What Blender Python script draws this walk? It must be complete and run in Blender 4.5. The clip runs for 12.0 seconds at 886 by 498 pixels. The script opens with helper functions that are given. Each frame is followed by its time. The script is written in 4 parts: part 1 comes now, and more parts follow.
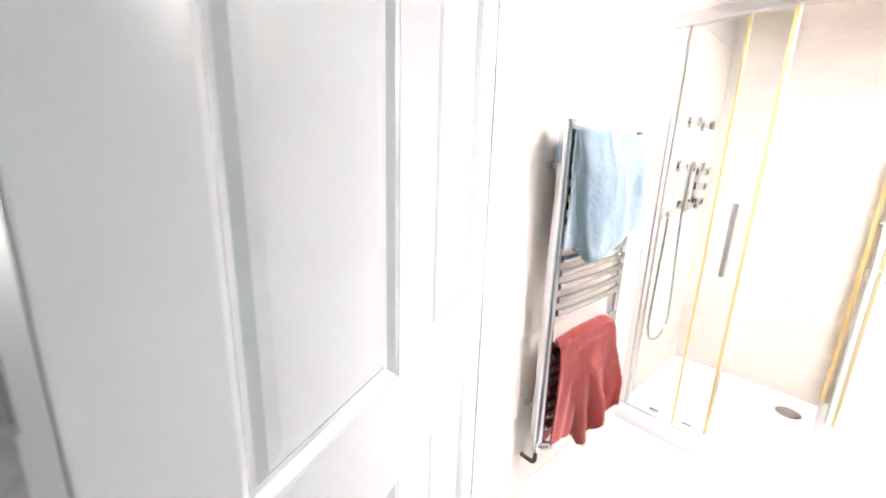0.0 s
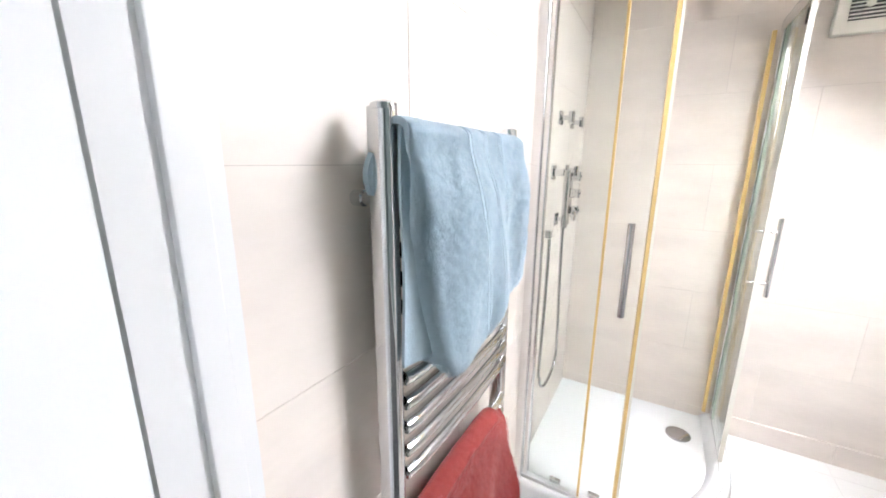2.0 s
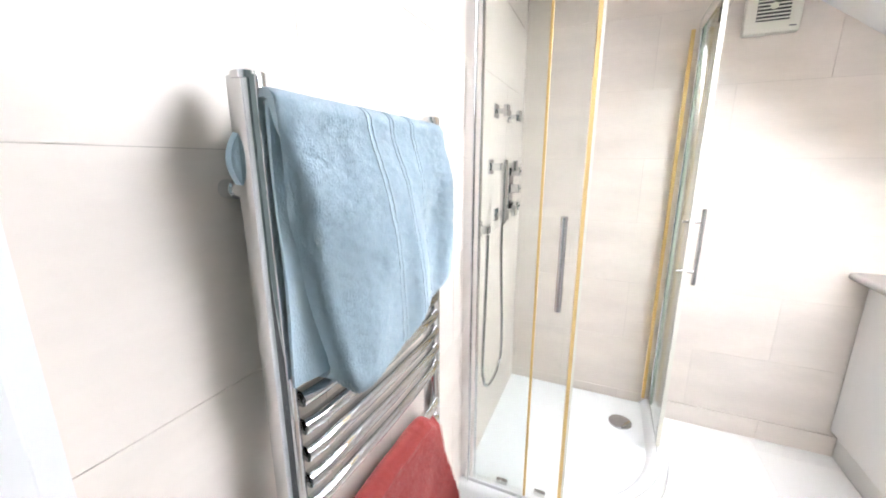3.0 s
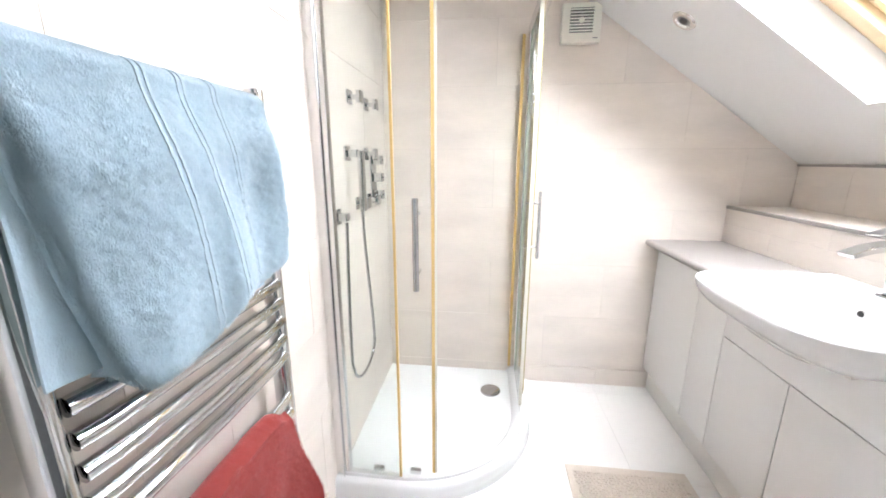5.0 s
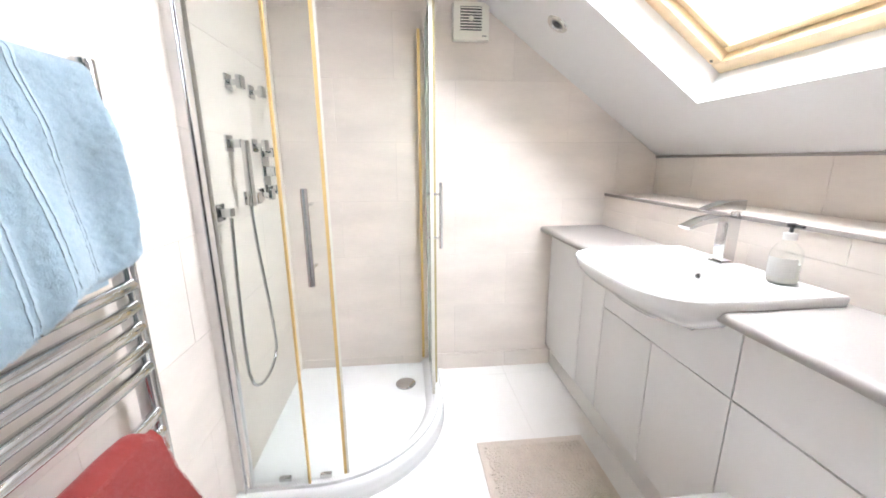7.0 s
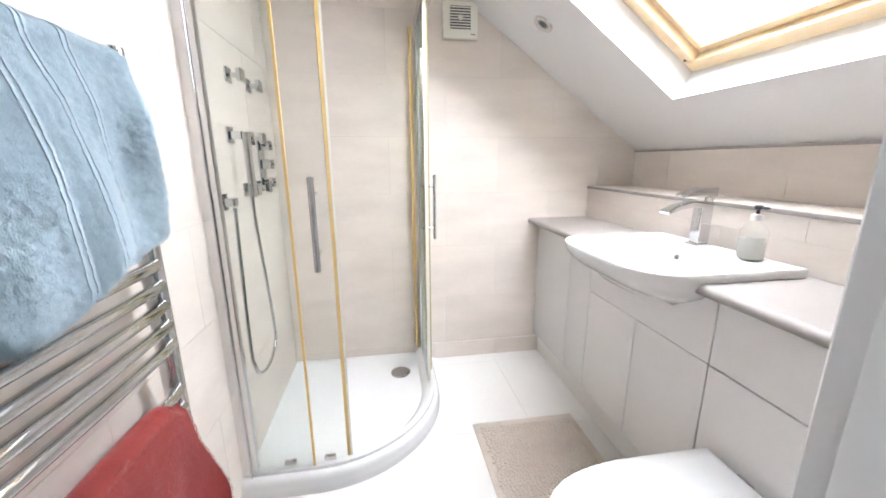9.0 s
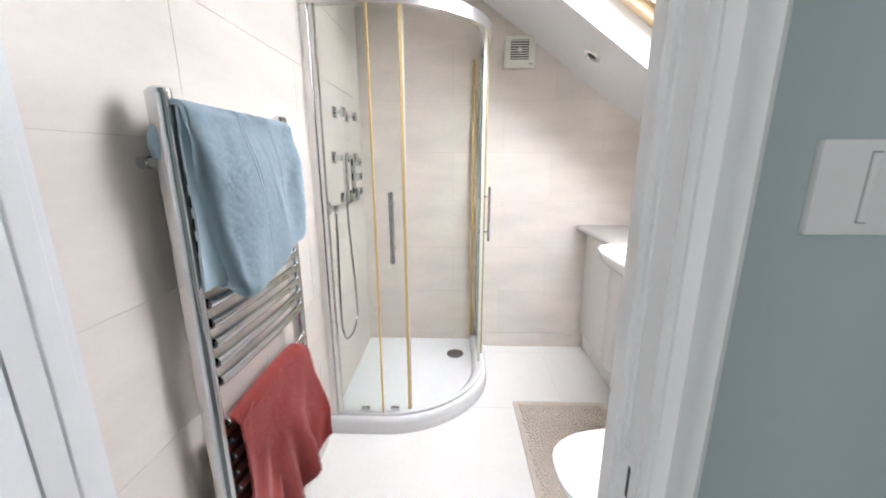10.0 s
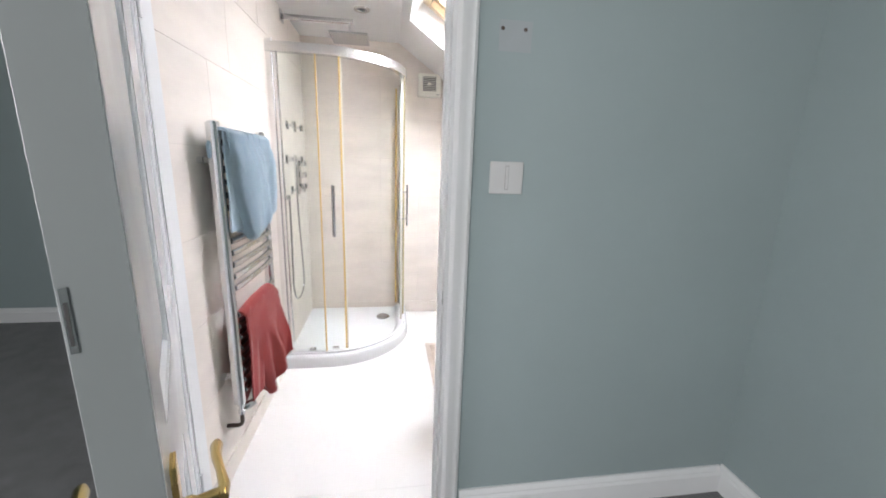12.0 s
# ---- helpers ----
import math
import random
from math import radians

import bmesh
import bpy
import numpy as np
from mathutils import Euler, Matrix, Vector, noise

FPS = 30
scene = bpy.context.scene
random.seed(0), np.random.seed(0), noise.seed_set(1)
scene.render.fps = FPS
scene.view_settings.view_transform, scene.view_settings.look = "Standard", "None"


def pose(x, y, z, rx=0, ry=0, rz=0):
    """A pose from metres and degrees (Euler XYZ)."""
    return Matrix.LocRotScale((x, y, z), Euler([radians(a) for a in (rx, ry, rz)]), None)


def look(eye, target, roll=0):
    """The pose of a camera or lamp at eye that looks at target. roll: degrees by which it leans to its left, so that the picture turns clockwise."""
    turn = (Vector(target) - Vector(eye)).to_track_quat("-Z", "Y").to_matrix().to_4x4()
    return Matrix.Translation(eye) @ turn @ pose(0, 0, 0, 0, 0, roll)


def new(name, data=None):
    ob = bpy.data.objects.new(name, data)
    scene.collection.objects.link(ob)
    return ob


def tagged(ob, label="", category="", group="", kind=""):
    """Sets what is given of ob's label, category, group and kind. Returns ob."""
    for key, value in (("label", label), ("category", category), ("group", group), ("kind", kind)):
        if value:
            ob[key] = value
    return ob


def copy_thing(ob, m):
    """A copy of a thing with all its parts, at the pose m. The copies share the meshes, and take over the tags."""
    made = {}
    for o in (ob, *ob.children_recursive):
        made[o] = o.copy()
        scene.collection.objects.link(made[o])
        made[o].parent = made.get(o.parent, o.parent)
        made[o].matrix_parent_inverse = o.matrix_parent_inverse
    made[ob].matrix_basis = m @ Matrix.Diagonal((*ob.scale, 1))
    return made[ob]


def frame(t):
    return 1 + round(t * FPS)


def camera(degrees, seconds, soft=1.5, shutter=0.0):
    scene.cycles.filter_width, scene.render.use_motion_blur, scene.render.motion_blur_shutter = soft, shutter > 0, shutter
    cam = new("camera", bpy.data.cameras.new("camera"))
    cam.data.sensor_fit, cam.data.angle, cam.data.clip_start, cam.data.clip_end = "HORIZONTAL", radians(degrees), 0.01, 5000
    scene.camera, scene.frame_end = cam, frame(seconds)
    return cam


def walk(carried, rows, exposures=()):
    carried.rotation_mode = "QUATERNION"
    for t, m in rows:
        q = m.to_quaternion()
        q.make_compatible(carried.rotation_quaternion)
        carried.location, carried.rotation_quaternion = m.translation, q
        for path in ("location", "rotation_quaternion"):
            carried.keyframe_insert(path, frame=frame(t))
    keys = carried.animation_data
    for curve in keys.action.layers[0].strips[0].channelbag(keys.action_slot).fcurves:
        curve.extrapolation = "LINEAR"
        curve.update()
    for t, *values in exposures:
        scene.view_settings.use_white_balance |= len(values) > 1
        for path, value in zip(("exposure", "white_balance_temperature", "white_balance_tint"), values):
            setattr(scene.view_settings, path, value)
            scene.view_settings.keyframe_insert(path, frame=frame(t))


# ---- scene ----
cam = camera(100.1, 12.0, soft=1.7, shutter=0.15)
PATH = [
    (0, (1.672, 1.211, 1.342), (2.958, 2.674, 0.887), 1.8),
    (0.5, (1.865, 1.297, 1.365), (3.326, 2.58, 0.899), 1.9),
    (1, (2.033, 1.369, 1.392), (3.591, 2.535, 0.932), 1.3),
    (1.5, (2.179, 1.45, 1.402), (3.807, 2.517, 0.94), 0.8),
    (2, (2.299, 1.503, 1.4), (3.978, 2.49, 0.944), 0.3),
    (2.5, (2.362, 1.493, 1.39), (4.087, 2.399, 0.938), -0.2),
    (3, (2.398, 1.461, 1.379), (4.18, 2.245, 0.923), -0.0),
    (5, (2.417, 1.35, 1.331), (4.351, 1.569, 0.869), 0.1),
    (5.5, (2.415, 1.331, 1.325), (4.36, 1.415, 0.863), 0.0),
    (6, (2.415, 1.305, 1.318), (4.36, 1.29, 0.854), -0.0),
    (6.5, (2.416, 1.282, 1.308), (4.358, 1.172, 0.843), -0.2),
    (7, (2.412, 1.265, 1.294), (4.349, 1.07, 0.832), -0.2),
    (7.2, (2.409, 1.261, 1.289), (4.342, 1.03, 0.829), -0.2),
    (9, (2.343, 1.342, 1.261), (4.266, 1.043, 0.799), -0.3),
    (9.5, (2.203, 1.325, 1.295), (4.148, 1.318, 0.828), -0.5),
    (10, (2.002, 1.302, 1.35), (3.946, 1.361, 0.881), -0.1),
    (10.5, (1.833, 1.3, 1.367), (3.778, 1.39, 0.91), -0.1),
    (11, (1.656, 1.322, 1.368), (3.603, 1.375, 0.914), 0.3),
    (11.5, (1.481, 1.286, 1.358), (3.43, 1.244, 0.911), 0.7),
    (12, (1.247, 1.238, 1.353), (3.176, 0.95, 0.913), 1.8),
]
EXPOSURES = [(0.0, 0.98, 6900, 16), (1.0, 0.52, 6600, 12), (2.0, 0.36, 6550, 11), (3.0, 0.36, 6500, 10), (5.0, 0.32, 6500, 10), (7.0, 0.22, 6500, 10), (9.0, 0.06, 6500, 10), (9.6, -0.06, 6500, 10), (10.5, -0.10, 6500, 10), (11.3, 0.0, 6500, 11), (12.0, 0.14, 6550, 12)]
walk(cam, [(t, look(eye, target, roll)) for t, eye, target, roll in PATH], EXPOSURES)

# ---- world and light ----
world = bpy.data.worlds.new("sky")
scene.world = world
world.use_nodes = True
wn = world.node_tree.nodes
sky = wn.new("ShaderNodeTexSky")
sky.sky_type, sky.sun_disc = "NISHITA", False
sky.sun_elevation, sky.sun_rotation = radians(50), radians(150)
world.node_tree.links.new(sky.outputs["Color"], wn["Background"].inputs["Color"])
wn["Background"].inputs["Strength"].default_value = 0.12


def area(name, m, sx, sy, watts, colour):
    data = bpy.data.lights.new(name, "AREA")
    data.shape, data.size, data.size_y, data.energy, data.color = "RECTANGLE", sx, sy, watts, colour
    ob = new(name, data)
    ob.matrix_world = m
    return ob


# plan, in metres
BACK, TOWEL, KNEE = 4.54, 1.92, -0.228      # shower end wall, radiator wall, low wall under the slope
DOORW, NEAR = 2.42, 2.52                    # landing face and bathroom face of the door wall
KNEE_Z, FLAT_Z, RISE = 1.319, 2.30, 0.7086  # slope: height at the low wall, flat ceiling, rise per metre
CREASE = KNEE + (FLAT_Z - KNEE_Z) / RISE
SKY_X0, SKY_X1, SKY_Y0, SKY_Y1 = 3.13, 3.925, 0.058, 1.10
ANG = math.atan(RISE)


def slope_z(y):
    return KNEE_Z + (y - KNEE) * RISE


SLOPE_UP = Vector((0, math.cos(ANG), math.sin(ANG)))
SLOPE_OUT = Vector((0, -math.sin(ANG), math.cos(ANG)))
SKY_GLOW = 28.0
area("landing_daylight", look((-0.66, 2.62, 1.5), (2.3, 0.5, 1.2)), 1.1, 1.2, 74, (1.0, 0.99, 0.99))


# ---- materials ----
def mat(name, colour, rough=0.5, metal=0.0, var=0.0, scale=6.0, var2=0.0, scale2=60.0, bump=0.0, bscale=200.0, coat=0.0,
        rnd=0.0, stretch=(1, 1, 1), spec=0.5, sheen=0.0, rvar=0.0):
    m = bpy.data.materials.new(name)
    m.use_nodes = True
    nt = m.node_tree
    n, l = nt.nodes, nt.links
    b = n["Principled BSDF"]
    b.inputs["Roughness"].default_value, b.inputs["Metallic"].default_value = rough, metal
    b.inputs["Coat Weight"].default_value, b.inputs["Specular IOR Level"].default_value = coat, spec
    b.inputs["Coat Roughness"].default_value = 0.05
    b.inputs["Sheen Weight"].default_value = sheen
    b.inputs["Sheen Roughness"].default_value = 0.4
    tc = n.new("ShaderNodeTexCoord")
    mp = n.new("ShaderNodeMapping")
    mp.inputs["Scale"].default_value = stretch
    l.new(tc.outputs["Object"], mp.inputs["Vector"])
    value = None

    def add(sock, factor, centre):
        nonlocal value
        mul = n.new("ShaderNodeMath")
        mul.operation = "MULTIPLY_ADD"
        l.new(sock, mul.inputs[0])
        mul.inputs[1].default_value, mul.inputs[2].default_value = factor, 1 - factor * centre
        if value is None:
            value = mul.outputs[0]
        else:
            both = n.new("ShaderNodeMath")
            both.operation = "MULTIPLY"
            l.new(value, both.inputs[0]), l.new(mul.outputs[0], both.inputs[1])
            value = both.outputs[0]

    for k, sc in ((var, scale), (var2, scale2)):
        if k:
            t = n.new("ShaderNodeTexNoise")
            t.inputs["Scale"].default_value, t.inputs["Detail"].default_value = sc, 5
            l.new(mp.outputs[0], t.inputs["Vector"])
            add(t.outputs["Fac"], k, 0.5)
            if rvar:
                rr = n.new("ShaderNodeMath")
                rr.operation = "MULTIPLY_ADD"
                rr.inputs[1].default_value, rr.inputs[2].default_value = rvar, rough - rvar / 2
                l.new(t.outputs["Fac"], rr.inputs[0]), l.new(rr.outputs[0], b.inputs["Roughness"])
    if rnd:
        oi = n.new("ShaderNodeObjectInfo")
        add(oi.outputs["Random"], rnd, 0.5)
    if value is None:
        b.inputs["Base Color"].default_value = (*colour, 1)
    else:
        mx = n.new("ShaderNodeVectorMath")
        mx.operation = "SCALE"
        mx.inputs[0].default_value = colour
        l.new(value, mx.inputs["Scale"])
        l.new(mx.outputs[0], b.inputs["Base Color"])
    if bump:
        t = n.new("ShaderNodeTexNoise")
        t.inputs["Scale"].default_value, t.inputs["Detail"].default_value = bscale, 3
        l.new(mp.outputs[0], t.inputs["Vector"])
        bp = n.new("ShaderNodeBump")
        bp.inputs["Strength"].default_value, bp.inputs["Distance"].default_value = bump, 0.004
        l.new(t.outputs["Fac"], bp.inputs["Height"])
        l.new(bp.outputs[0], b.inputs["Normal"])
    return m


def glass_mat(name, tint, rough=0.0):
    m = bpy.data.materials.new(name)
    m.use_nodes = True
    nt = m.node_tree
    n, l = nt.nodes, nt.links
    n.remove(n["Principled BSDF"])
    tr, gl, fr, mix = (n.new("ShaderNode" + k) for k in ("BsdfTransparent", "BsdfGlossy", "LayerWeight", "MixShader"))
    pw, ma = n.new("ShaderNodeMath"), n.new("ShaderNodeMath")
    pw.operation, ma.operation = "POWER", "MULTIPLY_ADD"
    pw.inputs[1].default_value, ma.inputs[1].default_value, ma.inputs[2].default_value = 4.0, 0.55, 0.009
    tr.inputs["Color"].default_value = (*tint, 1)
    gl.inputs["Roughness"].default_value = rough
    fr.inputs["Blend"].default_value = 0.5
    l.new(fr.outputs["Facing"], pw.inputs[0]), l.new(pw.outputs[0], ma.inputs[0])
    l.new(ma.outputs[0], mix.inputs[0]), l.new(tr.outputs[0], mix.inputs[1]), l.new(gl.outputs[0], mix.inputs[2])
    l.new(mix.outputs[0], n["Material Output"].inputs["Surface"])
    return m


M_TILE = mat("beige_porcelain", (0.780, 0.716, 0.652), 0.34, var=0.34, scale=2.4, var2=0.06, scale2=22, bump=0.015, bscale=30, rnd=0.05, stretch=(1, 1, 3.2), rvar=0.08)
M_GROUT = mat("grout", (0.62, 0.565, 0.51), 0.85, var=0.1, scale=30)
M_FGROUT = mat("pale_floor_grout", (0.82, 0.80, 0.765), 0.8, var=0.1, scale=30)
M_FLOOR = mat("cream_floor_tile", (0.88, 0.865, 0.835), 0.16, var=0.05, scale=3, var2=0.03, scale2=40, rnd=0.03, rvar=0.08)
M_PAINT = mat("white_ceiling_paint", (0.89, 0.89, 0.885), 0.8, var=0.04, scale=4, bump=0.03, bscale=120)
M_GREEN = mat("grey_green_wall_paint", (0.305, 0.368, 0.370), 0.7, var=0.06, scale=2.5, var2=0.03, scale2=30, bump=0.06, bscale=160)
M_GLOSS = mat("white_gloss_paint", (0.78, 0.80, 0.81), 0.16, var=0.05, scale=5, bump=0.05, bscale=25, rvar=0.12)
M_TRIM = mat("white_satin_trim", (0.78, 0.79, 0.79), 0.3, var=0.06, scale=6, bump=0.04, bscale=40)
# shade on the white door's edge, put into a grey colour
M_EDGE_SHADE = mat("edge_shade_grey", (0.21, 0.228, 0.23), 0.35, var=0.1, scale=6, bump=0.05, bscale=30)
M_CARPET = mat("grey_carpet", (0.16, 0.162, 0.168), 0.95, var=0.7, scale=9, var2=0.8, scale2=260, bump=1.0, bscale=320, sheen=0.3)
M_CHROME = mat("chrome", (0.72, 0.73, 0.74), 0.06, 1.0, var=0.04, scale=12, rvar=0.06)
M_SATIN = mat("satin_aluminium", (0.80, 0.80, 0.80), 0.25, 1.0, var=0.04, scale=20)
M_BRIGHT = mat("polished_aluminium", (0.88, 0.88, 0.88), 0.13, 1.0, var=0.03, scale=14)
# greyer stand-in for chrome, with dimmer reflections put into its colour
M_DIM_CHROME = mat("dim_brushed_chrome", (0.50, 0.50, 0.51), 0.22, 1.0, var=0.1, scale=40)
M_DARK = mat("dark_rubber", (0.05, 0.05, 0.05), 0.5, var=0.2, scale=30)
M_PIPE = mat("dark_bronze_pipe", (0.10, 0.075, 0.06), 0.4, 0.6, var=0.3, scale=25)
M_BRASS = mat("aged_brass", (0.58, 0.42, 0.16), 0.22, 1.0, var=0.25, scale=18, rvar=0.2)
M_GLASS = glass_mat("clear_glass", (0.985, 0.995, 0.985))
M_EDGE = mat("glass_edge", (0.45, 0.56, 0.47), 0.15, var=0.1, scale=20)
M_AMBER = mat("yellowed_seal", (0.72, 0.52, 0.21), 0.35, var=0.2, scale=9, var2=0.1, scale2=60)
M_OLIVE = mat("aged_olive_seal", (0.46, 0.39, 0.19), 0.35, var=0.2, scale=9)
M_SEAL = mat("white_seal", (0.80, 0.78, 0.70), 0.35, var=0.1, scale=14)
M_TRAY = mat("white_acrylic", (0.83, 0.84, 0.84), 0.12, var=0.02, scale=4)
M_CERAMIC = mat("white_ceramic", (0.84, 0.84, 0.83), 0.07, var=0.02, scale=4, coat=0.5)
M_UNIT = mat("white_gloss_unit", (0.89, 0.89, 0.88), 0.14, var=0.02, scale=3, coat=0.3)
M_PLINTH = mat("white_plinth", (0.76, 0.75, 0.72), 0.3, var=0.05, scale=5)
M_TOP = mat("taupe_worktop", (0.335, 0.308, 0.284), 0.5, var=0.10, scale=5, var2=0.16, scale2=180)
M_BLUE = mat("pale_blue_terry", (0.46, 0.60, 0.69), 0.95, var=0.12, scale=9, var2=0.16, scale2=120, bump=0.4, bscale=420, sheen=0.6, stretch=(1, 1, 0.55))
M_BAND = mat("pale_blue_woven_band", (0.53, 0.66, 0.74), 0.9, var=0.1, scale=40, bump=0.3, bscale=400, sheen=0.2)
M_RED = mat("brick_red_terry", (0.30, 0.047, 0.043), 0.95, var=0.25, scale=11, var2=0.15, scale2=140, bump=0.4, bscale=420, sheen=0.22)
M_MAT = mat("beige_cotton_pile", (0.68, 0.60, 0.52), 0.95, var=0.2, scale=20, var2=0.3, scale2=200, bump=0.9, bscale=300, sheen=0.3)
M_PLASTIC = mat("ivory_plastic", (0.90, 0.885, 0.80), 0.35, var=0.04, scale=8)
M_SWITCH = mat("white_switch_plastic", (0.56, 0.565, 0.56), 0.3, var=0.04, scale=10)
M_PINE = mat("varnished_pine", (0.84, 0.66, 0.42), 0.3, var=0.25, scale=5, var2=0.15, scale2=40, stretch=(1, 6, 6), coat=0.4)
M_SOAP = mat("soap_label_white", (0.86, 0.85, 0.82), 0.4, var=0.04, scale=30)
M_LAMP = mat("lamp_lens", (0.30, 0.30, 0.30), 0.15, var=0.1, scale=40)
M_HOSE = mat("steel_hose", (0.62, 0.63, 0.63), 0.22, 1.0, var=0.3, scale=300)

# ---- mesh helpers ----
ORG = {}


def thing(name, at, label, category, group="", kind="", rz=0.0, local=False):
    ob = new(name)
    ob.empty_display_size = 0.05
    ob.matrix_basis = pose(*at, 0, 0, rz)
    ORG[ob] = Vector((0, 0, 0)) if local else Vector(at)
    return tagged(ob, label, category, group, kind)


def part(name, bm, material, parent=None, label="", smooth=False, fix=True):
    me = bpy.data.meshes.new(name)
    if fix:
        bmesh.ops.recalc_face_normals(bm, faces=bm.faces)
    if parent is not None:
        bmesh.ops.translate(bm, verts=bm.verts, vec=-ORG[parent])
    bm.to_mesh(me)
    bm.free()
    me.materials.append(material)
    if smooth:
        me.polygons.foreach_set("use_smooth", [True] * len(me.polygons))
        me.set_sharp_from_angle(angle=radians(38))
    ob = new(name, me)
    if parent is not None:
        ob.parent = parent
        ORG[ob] = ORG[parent]
    if label:
        ob["label"] = label
    return ob


def setting(name, bm, material, label, category, smooth=False):
    ob = part(name, bm, material, None, "", smooth)
    ORG[ob] = Vector((0, 0, 0))
    return tagged(ob, label, category, kind="structure")


def box(x0, y0, z0, x1, y1, z1, bevel=0.0, seg=2, bm=None):
    own = bmesh.new()
    v = [own.verts.new((x, y, z)) for x in (x0, x1) for y in (y0, y1) for z in (z0, z1)]
    for f in ((0, 1, 3, 2), (4, 6, 7, 5), (0, 4, 5, 1), (2, 3, 7, 6), (0, 2, 6, 4), (1, 5, 7, 3)):
        own.faces.new([v[i] for i in f])
    if bevel:
        bmesh.ops.bevel(own, geom=own.edges[:], offset=bevel, segments=seg, profile=0.6, affect="EDGES")
    return merge(bm, own)


def merge(bm, own):
    if bm is None:
        return own
    tmp = bpy.data.meshes.new("tmp")
    own.to_mesh(tmp)
    own.free()
    bm.from_mesh(tmp)
    bpy.data.meshes.remove(tmp)
    return bm


def prism(poly, origin, u, v, w, depth, bevel=0.0, bm=None, seg=2):
    """A flat outline in (u, v), pulled along w."""
    own = bmesh.new()
    o, u, v, w = (Vector(a) for a in (origin, u, v, w))
    a = [own.verts.new(o + u * p + v * q) for p, q in poly]
    b = [own.verts.new(o + u * p + v * q + w * depth) for p, q in poly]
    n = len(poly)
    own.faces.new(a)
    own.faces.new(b[::-1])
    for i in range(n):
        own.faces.new((a[i], b[i], b[(i + 1) % n], a[(i + 1) % n]))
    if bevel:
        bmesh.ops.bevel(own, geom=own.edges[:], offset=bevel, segments=seg, profile=0.6, affect="EDGES")
    return merge(bm, own)


def tube(points, r, sides=12, bm=None, section=None, up=(0, 0, 1)):
    """A round (or given) section swept along points."""
    own = bmesh.new()
    pts = [Vector(p) for p in points]
    section = section or [(r * math.cos(2 * math.pi * k / sides), r * math.sin(2 * math.pi * k / sides)) for k in range(sides)]
    rings = []
    side = None
    for i, p in enumerate(pts):
        d = (pts[min(i + 1, len(pts) - 1)] - pts[max(i - 1, 0)]).normalized()
        if side is None:
            side = d.cross(Vector(up))
            if side.length < 1e-3:
                side = d.cross(Vector((1, 0, 0)))
        side = (side - d * side.dot(d)).normalized()
        top = side.cross(d)
        rings.append([own.verts.new(p + side * a + top * b) for a, b in section])
    n = len(section)
    for r0, r1 in zip(rings, rings[1:]):
        for k in range(n):
            own.faces.new((r0[k], r0[(k + 1) % n], r1[(k + 1) % n], r1[k]))
    own.faces.new(rings[0][::-1])
    own.faces.new(rings[-1])
    return merge(bm, own)


def lathe(profile, at, axis=(0, 0, 1), sides=32, bm=None):
    """Turns (radius, height) round an axis at a point."""
    own = bmesh.new()
    q = Vector(axis).to_track_quat("Z", "Y")
    rings = []
    for r, h in profile:
        rings.append([own.verts.new(Vector(at) + q @ Vector((r * math.cos(2 * math.pi * k / sides), r * math.sin(2 * math.pi * k / sides), h))) for k in range(sides)])
    for r0, r1 in zip(rings, rings[1:]):
        for k in range(sides):
            own.faces.new((r0[k], r0[(k + 1) % sides], r1[(k + 1) % sides], r1[k]))
    own.faces.new(rings[0][::-1])
    own.faces.new(rings[-1])
    bmesh.ops.remove_doubles(own, verts=own.verts, dist=1e-5)
    return merge(bm, own)


def loft(rings, cap0=True, cap1=True, closed=True, bm=None):
    own = bmesh.new()
    vs = [[own.verts.new(p) for p in r] for r in rings]
    n = len(vs[0])
    for a, b in zip(vs, vs[1:]):
        for k in range(n if closed else n - 1):
            own.faces.new((a[k], a[(k + 1) % n], b[(k + 1) % n], b[k]))
    if cap0:
        own.faces.new(vs[0][::-1])
    if cap1:
        own.faces.new(vs[-1])
    return merge(bm, own)


def clip(poly, f):
    """Keeps the side of a polygon where f(u, v) is at least 0; f is linear."""
    out = []
    for (a, b) in zip(poly, poly[1:] + poly[:1]):
        fa, fb = f(*a), f(*b)
        if fa >= 0:
            out.append(a)
        if fa * fb < 0:
            t = fa / (fa - fb)
            out.append((a[0] + (b[0] - a[0]) * t, a[1] + (b[1] - a[1]) * t))
    return out


def arc(cx, cy, r, a0, a1, n):
    return [(cx + r * math.cos(radians(a0 + (a1 - a0) * i / n)), cy + r * math.sin(radians(a0 + (a1 - a0) * i / n))) for i in range(n + 1)]


def smooth(a, b, x):
    t = min(1, max(0, (x - a) / (b - a)))
    return t * t * (3 - 2 * t)


# ---- structure ----
# bathroom walls
wall_radiator = setting("wall_north", box(NEAR - 0.1, TOWEL + 0.002, 0, BACK + 0.1, TOWEL + 0.1, FLAT_Z + 0.1), M_GROUT, "beige tiled bathroom wall behind the towel radiator and shower", "wall")
wall_shower = setting("wall_east", box(BACK + 0.002, -0.33, 0, BACK + 0.1, TOWEL + 0.002, FLAT_Z + 0.1), M_GROUT, "beige tiled end wall with a sloping top", "wall")
wall_low = setting("wall_south", box(NEAR - 0.1, KNEE - 0.1, 0, BACK + 0.002, KNEE - 0.002, KNEE_Z + 0.03), M_GROUT, "low beige tiled wall under the sloping ceiling", "wall")
ledge_wall = setting("wall_ledge", box(NEAR, KNEE, 0, BACK, 0.073, 1.086), M_GROUT, "beige tiled boxed ledge behind the basin worktop", "wall")
